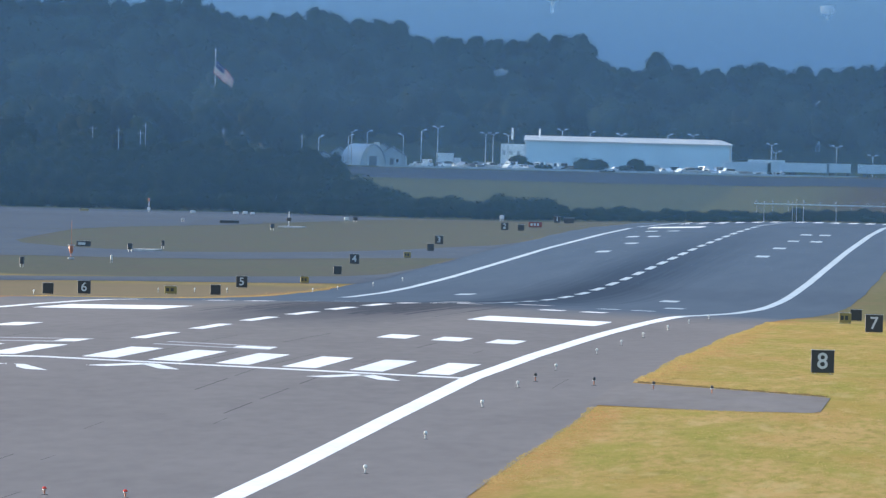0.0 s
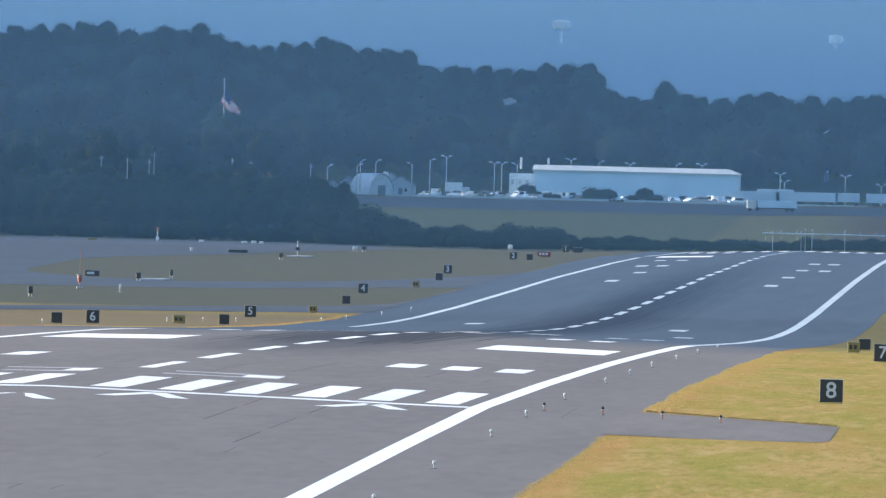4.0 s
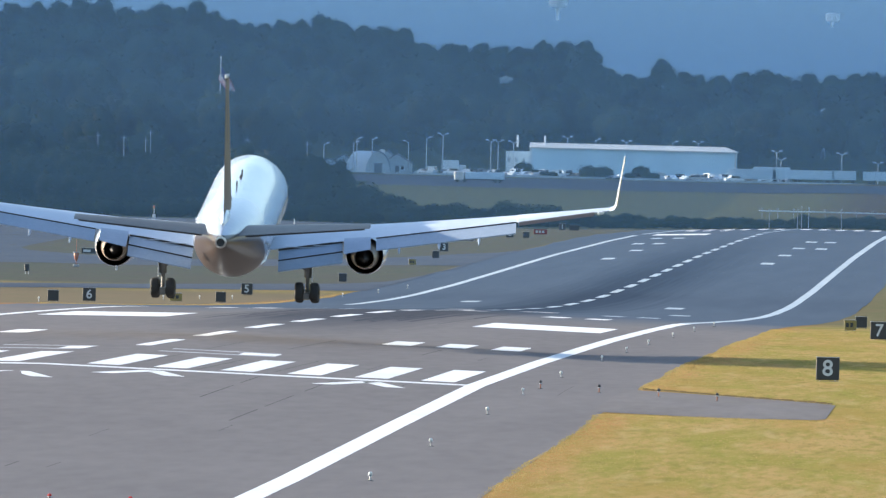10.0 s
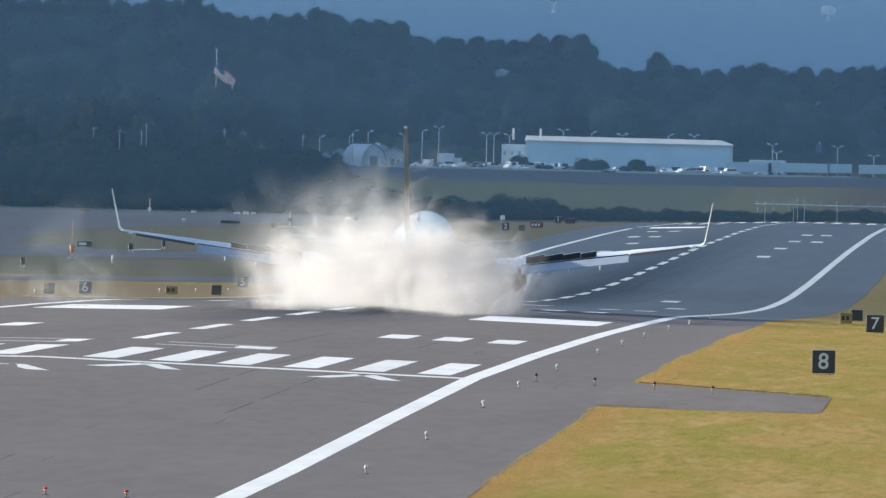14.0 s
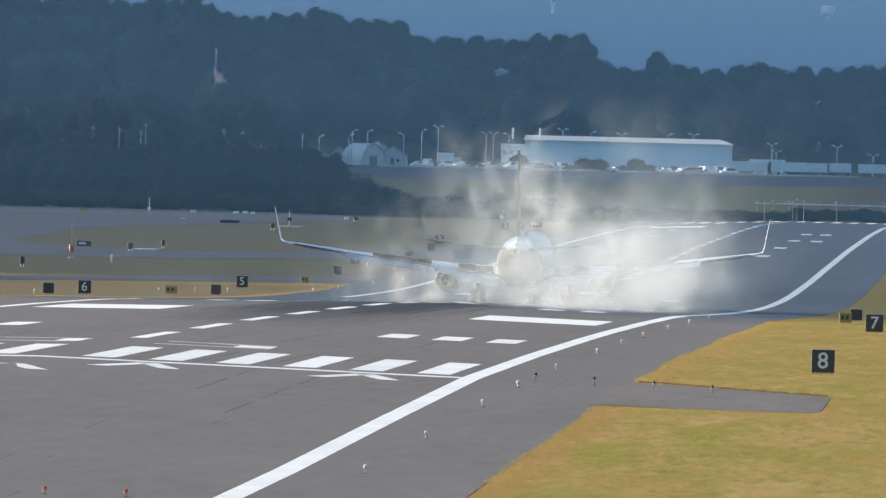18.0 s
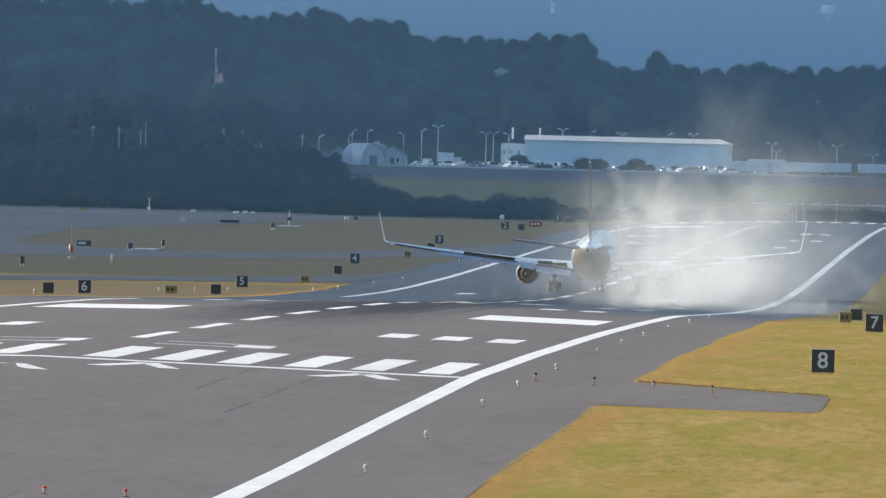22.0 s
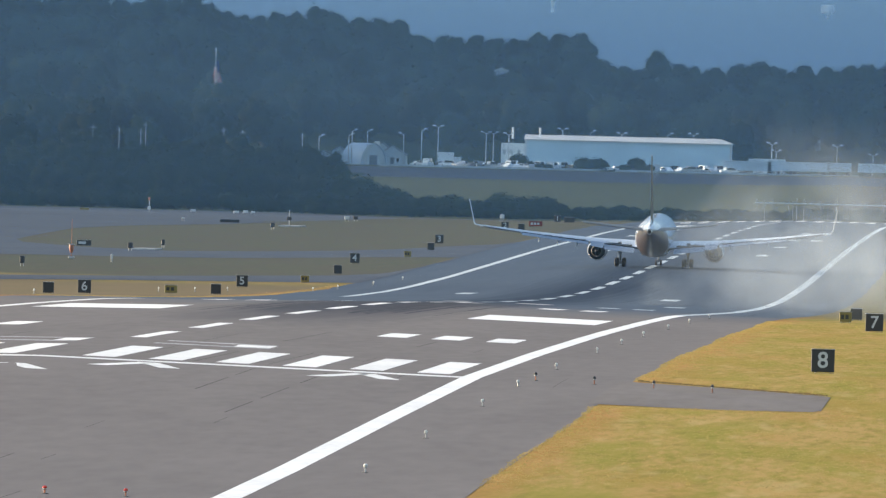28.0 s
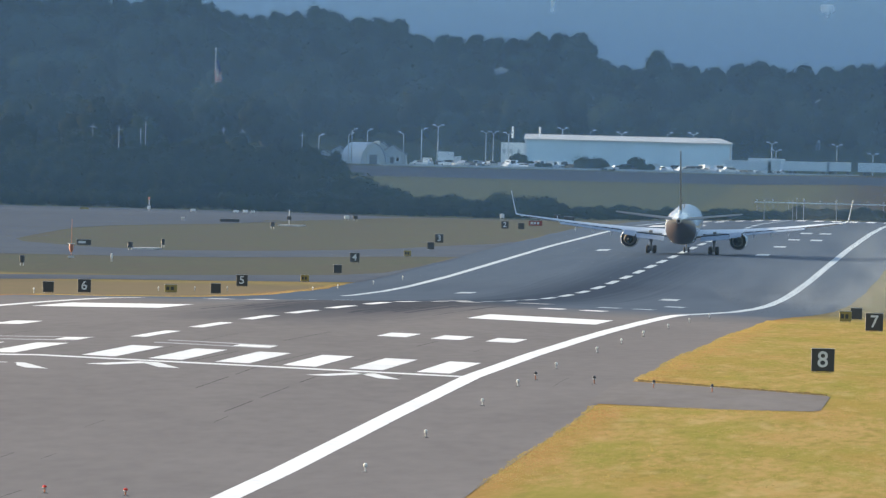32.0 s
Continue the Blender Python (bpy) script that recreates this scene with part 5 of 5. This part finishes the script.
        g2.add([(-h2, -sl * h2 * sd, 0), (h2, sl * h2 * sd, 0), (h2, sl * h2 * sd - 1.25, -.03), (-h2, -sl * h2 * sd - 1.25, -.03),
                (-h2, -sl * h2 * sd, -.06), (h2, sl * h2 * sd, -.06), (h2, sl * h2 * sd - 1.25, -.07), (-h2, -sl * h2 * sd - 1.25, -.07)],
               [(0, 1, 2, 3), (0, 4, 5, 1), (1, 5, 6, 2), (2, 6, 7, 3), (3, 7, 4, 0)])
        g2.add(g2.v[4:8], [(3, 2, 1, 0)], 1)
        sp = part("spoiler", g2, [WING_GREY, SPOILER], plane, "hinged spoiler panel, its underside coloured dark for shade", 0, pose(*hinge))
        moving_spoilers.append((sp, hinge))
    # blended winglet
    rings = []
    for k in range(9):
        a = k / 8
        turn = radians(78) * min(1.0, a / .25)
        run = max(0.0, a - .25) / .75 * 3.3
        x = 24.3 + .45 * math.sin(turn) + run * math.cos(turn)
        z2 = wing_z(24.3) + .45 * (1 - math.cos(turn)) + run * math.sin(turn)
        c = 2.0 * (1 - a) + 0.75 * a
        le = le_y(24.3) - 2.6 * a
        nx, nz = -math.sin(turn), math.cos(turn)
        rings.append([(x + nx * b3 * c, le - a3 * c, z2 + nz * b3 * c) for a3, b3 in AIRFOIL])
    part("winglet", flip(Geo().rings(rings)), WHITE, wing, "white upturned winglet", 0.7)
    part("nav_light", flip(Geo().lathe([(.02, 0), (.1, .1), (.1, .3), (.02, .45)], (23.5, le_y(23.4) - 2.4, wing_z(23.4)), "x", 8)), LENS, wing)
    # engine
    ez = 2.66
    cowl = part("engine_cowl", flip(Geo().lathe([(1.06, 9.9), (1.14, 10.75), (1.22, 10.85), (1.32, 10.6), (1.39, 9.9), (1.40, 8.6), (1.37, 8.0), (1.28, 8.0)], (ENGINE_X, 0, ez), "y", 32)), WHITE, plane, "white engine cowl")
    part("inlet_lip", flip(Geo().lathe([(1.12, 10.72), (1.18, 10.87), (1.26, 10.82), (1.33, 10.55)], (ENGINE_X, 0, ez), "y", 32)), METAL, cowl)
    sleeve = part("reverser_sleeve", Geo().lathe([(1.30, 8.0), (1.385, 7.98), (1.34, 7.0), (1.22, 5.9), (1.20, 5.88), (1.16, 6.4), (1.12, 7.9)], (0, 0, 0), "y", 32), WHITE, plane, "white sliding sleeve of the engine", at=pose(sd * ENGINE_X, 0, ez))
    moving_sleeves.append((sleeve, sd * ENGINE_X, ez))
    part("fan_duct", flip(Geo().lathe([(1.2, 7.9), (.5, 7.9)], (ENGINE_X, 0, ez), "y", 32)), DARK, cowl)
    part("duct_lining", flip(Geo().lathe([(1.17, 6.2), (1.14, 6.6), (1.1, 7.85)], (ENGINE_X, 0, ez), "y", 32)), DARK_METAL, cowl, "dark metal duct lining")
    part("fan_face", flip(Geo().lathe([(1.05, 9.8), (.05, 10.3)], (ENGINE_X, 0, ez), "y", 32)), DARK, cowl)
    part("cascade", flip(Geo().lathe([(1.24, 8.05), (1.24, 7.0)], (ENGINE_X, 0, ez), "y", 32)), DARK, cowl)
    part("core_nozzle", flip(Geo().lathe([(.98, 7.9), (.96, 6.6), (.80, 5.2), (.66, 4.3), (.62, 4.3), (.64, 5.4)], (ENGINE_X, 0, ez), "y", 28)), HOT_METAL, cowl, "heat-stained core nozzle")
    part("tail_plug", flip(Geo().lathe([(.58, 5.4), (.40, 4.9), (.22, 4.2), (.03, 3.7)], (ENGINE_X, 0, ez), "y", 24)), DARK, cowl)
    part("pylon", flip(Geo().rings([[(ENGINE_X - w, y, z0), (ENGINE_X + w, y, z0), (ENGINE_X + w, y, z1), (ENGINE_X - w, y, z1)] for y, z0, z1, w in
                                    ((9.6, ez + 1.3, ez + 1.42, .05), (8, ez + 1.1, ez + 1.75, .26), (5, ez + .6, wing_z(ENGINE_X) - .05, .28), (2, ez + 1.0, wing_z(ENGINE_X) - .15, .12))])), WHITE, plane, smooth=0)
    # tailplane
    part("tailplane", flip(Geo().rings([blade(x, -15.6 - (x - .6) * .72, -21.6 - (x - .6) * .36, 6.35 + (x - .6) * .125, .6) for x in (.6, 3, 6, 9.31)])), BROWN_PALE, plane, "brown tailplane", 0.5)
    part("elevator", flip(Geo().rings([blade(x, -20.0 - (x - .6) * .38, -21.75 - (x - .6) * .355, 6.33 + (x - .6) * .125, .55, -.05) for x in (1.4, 5, 9.0)])), BROWN_PALE, plane, smooth=0.5)
    # main gear
    gx = 4.65
    leg = part("main_gear_leg", flip(Geo().tube((gx, 0, .62), (gx, 0, 2.1), .13, n=12).tube((gx, 0, 1.7), (gx + .1, .1, 3.4), .24, .28, n=12).tube((gx - .1, 0, 2.2), (gx - 1.6, 0, 3.0), .09)
                                     .tube((gx, .1, .9), (gx, .45, 1.5), .06).tube((gx, .45, 1.5), (gx, .12, 2.0), .06)), GEAR, plane, "grey landing gear leg")
    main_gear.append(leg)
    part("bogie_beam", flip(Geo().box(gx - .22, gx + .22, -.85, .85, .36, .80, cut=.06)), GEAR, leg)
    for y in (-.71, .71):
        part("axle", flip(Geo().tube((gx - .75, y, .58), (gx + .75, y, .58), .09)), GEAR, leg)
    for y in (-.71, .71):
        for x in (-.50, .50):
            wheel = part("wheel", flip(Geo().lathe([(.26, -.27), (.47, -.28), (.57, -.22), (.61, -.11), (.61, .11), (.57, .22), (.47, .28), (.26, .27)], (gx + x, y, .61), "x", 22)), TYRE, plane, "black tyre")
            (main_gear if y > 0 else rear_wheels).append(wheel)
            part("rim", flip(Geo().lathe([(.04, -.14), (.25, -.16), (.27, -.2), (.27, .2), (.25, .16), (.04, .14)], (gx + x, y, .58), "x", 18)), METAL, wheel)
    part("gear_door", flip(Geo().box(gx + .28, gx + .34, -.6, .75, 1.5, 3.1, cut=.02)), WHITE, plane)
# fin
fin_sections = [blade(0, -12.4, -21.3, 7.0, .36, up=0), blade(0, -15.2, -22.4, 10.3, .33, up=0), blade(0, -18.3, -23.6, 13.7, .3, up=0), blade(0, -20.8, -24.5, 16.5, .28, up=0)]
part("fin", Geo().rings(fin_sections), BROWN_PALE, plane, "tall brown fin", 0.5)
part("dorsal_fin", Geo().rings([[(-.16, -12.3, 7.2), (.16, -12.3, 7.2), (0, -13.4, 8.3)], [(-.05, -8.0, 7.3), (.05, -8.0, 7.3), (0, -8.1, 7.45)]]), BROWN_PALE, plane, smooth=0.5)
part("rudder", Geo().rings([[(a * .4, b2, z2) for a, b2 in ((-.12, y0), (.12, y0), (.01, y1), (-.01, y1))] for y0, y1, z2 in ((-19.0, -21.5, 7.4), (-20.4, -22.6, 10.2), (-21.8, -23.7, 13.4), (-23.1, -24.55, 16.1))]), BROWN_PALE, plane, "brown rudder", 0)
part("fin_cap", Geo().box(-.09, .09, -24.5, -21.2, 16.48, 16.6, cut=.03), BROWN, plane, smooth=0)
part("fin_light", Geo().lathe([(.08, 16.6), (.1, 16.7), (.03, 16.8)], (0, -24.2, 0), "z", 10), LENS, plane)
part("fin_root", Geo().rings([ellipse(y, 7.0, w, h, 16) for y, w, h in ((-13, .1, .1), (-15, .3, .5), (-20, .34, .9), (-22.3, .1, .3))]), WHITE, plane)
# nose gear
ng = part("nose_gear_leg", Geo().tube((0, 22.8, .45), (0, 22.8, 2.9), .11), GEAR, plane)
nose_gear.append(ng)
for x in (-.32, .32):
    wheel = part("wheel", Geo().lathe([(.2, -.15), (.38, -.16), (.45, -.1), (.46, 0), (.45, .1), (.38, .16), (.2, .15)], (x, 22.8, .46), "x", 20), TYRE, plane, "black tyre")
    nose_gear.append(wheel)
    part("rim", Geo().lathe([(.04, -.1), (.2, -.12), (.2, .12), (.04, .1)], (x, 22.8, .46), "x", 16), METAL, wheel)
for x in (-.5, .5):
    part("gear_door", Geo().box(x - .025, x + .025, 21.6, 23.6, 1.7, 2.6), WHITE, plane)

for ob in plane.children_recursive:
    ob.data.transform(Matrix.Scale(SIZE, 4))
    ob.matrix_basis.translation *= SIZE

# ---- the lorry on the far road ----
lorry = thing("lorry", "white lorry with pale box trailer on the far road", "truck")
part("trailer_body", Geo().box(-3.2, 7.0, -1.2, 1.2, .95, 2.75, cut=.06), TRAILER, lorry, smooth=0)
cab = part("cab", Geo().box(-6.2, -3.7, -1.15, 1.15, .5, 2.9, cut=.25), SIGN_WHITE, lorry, smooth=0)
part("windscreen", Geo().box(-6.24, -6.1, -.9, .9, 1.7, 2.5), GLASS_DARK, cab, smooth=0)
part("chassis", Geo().box(-6, 6.8, -.45, .45, .7, 1.05), BLACK, lorry, smooth=0)
for x in (-5.4, -3.4, 4.6, 5.8):
    for sd in (-.95, .95):
        part("wheel", Geo().lathe([(.2, -.15), (.48, -.16), (.5, 0), (.48, .16), (.2, .15)], (x, sd, .5), "y", 14, caps=True), TYRE, lorry)

# ---- the flag on the hill ----
FLAG_AT = (-181.2, 3595.0, 33.5)
mast = thing("flagpole", "tall pale flagpole rising from the trees", "flagpole", pose(*FLAG_AT))
part("pole", Geo().tube((0, 0, -20), (0, 0, 9.5), .16, .08, 8), SIGN_WHITE, mast)
part("finial", Geo().lathe([(.02, 9.4), (.2, 9.6), (.2, 9.75), (.02, 9.95)], (0, 0, 0), "z", 10), METAL, mast)
flag_cloth = []
HOIST, STEP = 3.5, 0.82
for k in range(9):
    g2 = Geo()
    for j in range(13):
        z1, z0 = -j * HOIST / 13, -(j + 1) * HOIST / 13
        slot = 2 if (k < 4 and j < 7) else (0 if j % 2 == 0 else 1)
        g2.box(0, STEP * 1.04, -.02, .02, z0, z1, slot)
    if k < 4:
        for b2 in range(4):
            g2.box(.2, .4, -.035, .035, -.45 - b2 * .65, -.25 - b2 * .65, 1)
    flag_cloth.append(part("flag_panel", g2, [FLAG_RED, FLAG_WHITE, FLAG_BLUE], mast, "striped red, white and blue cloth", 0))


# ---- spray thrown up behind the wheels and engines ----
def puff_mesh(seed, r, n, material):
    """A lumpy puff of thin domed flakes of spray, each fading out to its rim."""
    r2 = np.random.default_rng(seed)
    lobes = [(r2.normal(0, 0.40, 3) * r * np.array([1.1, 1.1, .8]), r * r2.uniform(.12, .30)) for k in range(14)]
    vs, fs, fade = [], [], []
    for i in range(n):
        c, sg = lobes[i % 14]
        c = c + r2.normal(0, 1, 3) * sg
        q = Euler(r2.uniform(0, 6.28, 3)).to_matrix()
        rad = r * r2.uniform(.22, .55)
        k = len(vs)
        dome = r2.uniform(.15, .5)
        for f, h, al, m in ((0, dome, 1.0, 1), (.35, dome * .85, .72, 9), (.68, dome * .45, .26, 9), (1.0, 0, 0, 9)):
            for j in range(m):
                a2 = 6.28319 * j / 9 + f
                wob = 1 + .22 * math.sin(2 * a2 + i) + .12 * math.sin(3 * a2 + 2 * i)
                p = q @ Vector((f * rad * wob * math.cos(a2), f * rad * wob * math.sin(a2), h * rad))
                vs.append((p.x + c[0], p.y + c[1], p.z + c[2]))
                fade.append(al)
        for j in range(9):
            b2 = (j + 1) % 9
            fs.append((k, k + 1 + j, k + 1 + b2))
            for o in (1, 10):
                fs.append((k + o + j, k + o + 9 + j, k + o + 9 + b2, k + o + b2))
    me = bpy.data.meshes.new("spray")
    me.from_pydata(vs, [], fs)
    me.attributes.new("fade", "FLOAT", "POINT").data.foreach_set("value", fade)
    me.polygons.foreach_set("use_smooth", [True] * len(fs))
    me.normals_split_custom_set_from_vertices([(-.62, .2, .76)] * len(vs))
    me.materials.append(material)
    return me


PUFFS = [puff_mesh(71, 2.6, 56, SPRAY), puff_mesh(72, 3.6, 70, SPRAY), puff_mesh(73, 4.6, 80, SPRAY), puff_mesh(74, 4.2, 46, SPRAY_THIN), puff_mesh(75, 5.6, 50, SPRAY_THIN),
         puff_mesh(76, 6.8, 32, SPRAY_FAINT), puff_mesh(77, 9.6, 36, SPRAY_FAINT)]


def roll_s(t):
    """Where the airliner's main wheels are along the runway."""
    return float(np.interp(t, [p[0] for p in ROLL], [p[1] for p in ROLL]))


ROLL = ((0, -625.0), (5.5, -191.0), (7, -75.0), (8, 3.5), (9, 79.0), (10, 153.0), (11, 231.0), (12, 312.0), (13, 383.5), (14, 454.0), (15, 523.0), (16, 591.0), (17, 659.0), (18, 726.0), (19, 791.0), (20, 855.0),
        (21, 916.0), (22, 974.0), (23, 1027.0), (24, 1077.0), (25, 1124.0), (26, 1172.0), (27, 1219.0), (28, 1264.0), (29, 1307.0), (30, 1348.0), (31, 1388.0), (32, 1426.0))


def spray_rows(k, t0, t1, u0, ds, rise, drag, drift, spin):
    """A puff waits under the wheels' track, bursts up at t0, is dragged along, drifts across, and falls back after t1."""
    s0 = roll_s(t0) + ds
    rows = []
    for t in [0, max(0.1, t0 - .25)] + [t0 + x for x in (0, .3, .7, 1.2, 2, 3, 4.5, 6, 8, 10, 12.5, 15, 18)]:
        if t > 32:
            break
        a = max(0.0, t - t0)
        s2 = s0 + drag * (1 - math.exp(-a / 1.6)) + 1.2 * a
        u = u0 * (1 + .1 * min(a, 5)) + drift * a
        up = -20.0 if t < t0 else -20.0 + (20.0 + 1.0) * min(1, a / .3) + rise * (1 - math.exp(-a / 2.0))
        if t > t1:
            up -= (t - t1) * (6.0 if t1 - t0 < 4.5 else 2.4)
        rows.append((t, pose(u, s2, land(s2, u) + up, 0, 0, spin * a)))
    if rows[-1][0] < 32:
        m = rows[-1][1].copy()
        m.translation.z -= 8
        rows.append((32, m))
    return rows


sprays = []
rs = random.Random(8)


def burst(n, t0, t1, kinds, u0, u1, ds, life, rise, drag, drift):
    for k in range(n):
        b2 = t0 + (t1 - t0) * (k + .5) / n
        ob = thing("spray_puff", "pale drifting cloud of spray over the runway", "spray", group="spray behind the airliner", kind="stuff", data=PUFFS[kinds[k % len(kinds)]])
        sprays.append((ob, spray_rows(k, b2, b2 + rs.uniform(*life), rs.uniform(u0, u1), rs.uniform(*ds), rs.uniform(*rise), rs.uniform(*drag), rs.uniform(*drift), rs.uniform(-9, 9))))


burst(10, 11.5, 12.05, (0, 0, 0), -4.9, -1.4, (-18, -4), (1.0, 1.6), (-.5, .3), (5, 30), (.3, 1.0))
burst(7, 11.6, 12.1, (0, 0, 0), 3.6, 6.0, (-16, -4), (1.0, 1.6), (-.6, .1), (5, 30), (.3, 1.0))
burst(36, 11.95, 13.1, (1, 2, 1), -6, 7, (-30, -6), (1.1, 1.8), (.1, 6.5), (35, 85), (.5, 2.0))
burst(24, 13.1, 14.7, (1, 2, 2), -7, 7, (-44, -14), (.8, 1.4), (.5, 13.0), (15, 70), (.8, 2.6))
burst(9, 13.0, 13.7, (3, 4, 3), -5, 2, (-24, -6), (.6, 1.0), (8, 16), (10, 30), (.4, 1.4))
burst(11, 14.7, 17.2, (1, 3, 3), -1, 10, (-52, -14), (1.4, 2.4), (2.0, 12.0), (50, 100), (1.4, 2.8))
burst(11, 17.2, 20.5, (3, 4, 4), 1, 15, (-70, -14), (1.6, 3.0), (1.5, 11.0), (45, 95), (1.6, 3.4))
burst(15, 13.8, 17.2, (4, 3, 4), 0, 12, (-56, -20), (1.6, 3.0), (3, 16), (50, 100), (1.4, 2.8))
burst(14, 17.2, 20.5, (4, 4, 3), 2, 16, (-76, -20), (1.8, 3.4), (3, 15), (45, 95), (1.6, 3.6))
burst(12, 15.4, 18.4, (5, 3, 6), -7, 2, (-60, -16), (1.6, 2.8), (1, 7), (30, 80), (.3, 1.0))
burst(42, 14.5, 21.2, (6, 5, 6), 2, 14, (-100, -20), (9.0, 16.0), (1, 9), (0, 70), (1.5, 3.0))
burst(7, 17.0, 22.5, (6, 6, 5), 8, 16, (-90, -10), (14.0, 18.0), (1, 8), (0, 40), (1.0, 2.0))
burst(4, 12.2, 13.8, (5, 5, 3), -22, -9, (-60, -10), (2.0, 4.0), (.2, 1.5), (0, 10), (.1, .6))


def motions():
    # airliner: glide, flare, touchdown at 12 s, roll out
    rows = []
    air = ((0, 11.0, 32.5, 2.3, -.8, 3.4), (5.5, 5.6, 15.45, 2.8, -.8, 3.3), (6, 5.1, 13.85, 2.85, -.8, 3.2), (7, 4.08, 10.64, 2.94, -.8, 2.9), (8, 3.06, 7.50, 3.25, -.75, 2.3), (9, 2.35, 4.87, 4.3, .1, 1.3), (10, 1.85, 2.75, 5.4, .5, .7),
           (11, 1.36, 1.30, 5.2, .25, .45), (12, .83, .46, 4.75, .2, .15))
    for t, u, z2, p, lean, yaw in air:
        s2 = roll_s(t)
        rows.append((t, pose(u, s2, max(z2, land(s2, u)), p, lean, yaw)))
    for t, s2 in ROLL:
        if t > 12:
            u = float(np.interp(t, (12, 13, 14, 17, 20, 22, 25), (.83, 1.1, 1.15, 1.1, .9, .8, .4)))
            slope = math.degrees(math.atan2(land(s2 + 22, u) - land(s2, u), 22))
            rows.append((t, pose(u, s2, land(s2, u) - SQUAT * float(np.interp(t, (12, 13.5), (0, 1))), slope + float(np.interp(t, (12, 13, 14, 15, 16), (4.8, 4.2, 3.0, 1.8, 1.1))), 0, float(np.interp(t, (12, 14), (.15, -.2))))))
    walk(plane, rows)
    # the struts take up the weight after touchdown
    for ob in main_gear:
        walk(ob, [(0, pose(0, 0, 0)), (12, pose(0, 0, 0)), (12.6, pose(0, 0, SQUAT * .45)), (13.5, pose(0, 0, SQUAT)), (32, pose(0, 0, SQUAT))])
    for ob in rear_wheels:
        walk(ob, [(0, pose(0, 0, .24)), (12, pose(0, 0, .24)), (12.3, pose(0, 0, .1)), (12.6, pose(0, 0, SQUAT * .45)), (13.5, pose(0, 0, SQUAT)), (32, pose(0, 0, SQUAT))])
    for ob in nose_gear:
        walk(ob, [(0, pose(0, 0, 0)), (15.5, pose(0, 0, 0)), (16.5, pose(0, 0, .2)), (32, pose(0, 0, .2))])
    # the flaps ride up a little once the weight is off the wing
    for fl, p, q, sd in moving_flaps:
        p, q = Vector(p) * SIZE, Vector(q) * SIZE
        axis = (q - p).normalized() * sd

        def eased(a):
            return Matrix.Translation(p) @ Matrix.Rotation(radians(a), 4, axis) @ Matrix.Translation(-p)
        walk(fl, [(0, eased(0)), (12.4, eased(0)), (17, eased(-4)), (22, eased(-14)), (32, eased(-16))])
    # the wings flex up in flight and settle as the wheels take the weight
    for wg, sd in moving_wings:
        piv = Matrix.Translation((sd * 1.6 * SIZE, 0, 3.4 * SIZE))

        def bent(a):
            return piv @ pose(0, 0, 0, 0, -sd * a, 0) @ piv.inverted()
        walk(wg, [(0, bent(3.7)), (11.6, bent(3.7)), (12.4, bent(3.0)), (13.2, bent(2.0)), (14, bent(1.8)), (17, bent(1.5)), (22, bent(.8)), (32, bent(.6))])
    for sp, hinge in moving_spoilers:
        x, y, z2 = (c * SIZE for c in hinge)
        walk(sp, [(0, pose(x, y, z2)), (12.1, pose(x, y, z2)), (12.6, pose(x, y, z2, -42)), (16, pose(x, y, z2, -40)), (20, pose(x, y, z2, -24)), (24, pose(x, y, z2, -18)), (28, pose(x, y, z2, -5)), (32, pose(x, y, z2, -3))])
    for sl, x, z2 in moving_sleeves:
        x, z2 = x * SIZE, z2 * SIZE
        walk(sl, [(0, pose(x, 0, z2)), (12.8, pose(x, 0, z2)), (14.2, pose(x, -.85, z2)), (32, pose(x, -.85, z2))])
    # lorry along the far road
    walk(lorry, [(t2, pose(x, 3345, land(3345, x) + .1)) for t2, x in ((0, 31), (2, 5), (6, -51), (8, -75.5), (11, -112), (13, -138.5), (20, -232), (32, -392))])
    # flag panels hang one from the other, more limply as the breeze drops
    for k, ob in enumerate(flag_cloth):
        rows = []
        for i in range(65):
            t = i * 0.5
            x = z2 = y = 0.0
            droop = float(np.interp(t, (0, 6, 10, 13, 14, 18, 23, 28, 32), (48, 58, 60, 35, 46, 66, 72, 78, 76)))
            for j in range(k):
                a = radians(droop + 9 * math.sin(1.9 * t - j * .7))
                x, z2, y = x + STEP * math.cos(a), z2 - STEP * math.sin(a), y + .12 * math.sin(2.3 * t - j)
            rows.append((t, pose(x + .1, y, 6.6 + z2, 0, 12 + 5 * math.sin(1.9 * t - k * .7), 18 * math.sin(2.3 * t - k * .9))))
        walk(ob, rows)
    for ob, rows in sprays:
        walk(ob, rows)


motions()
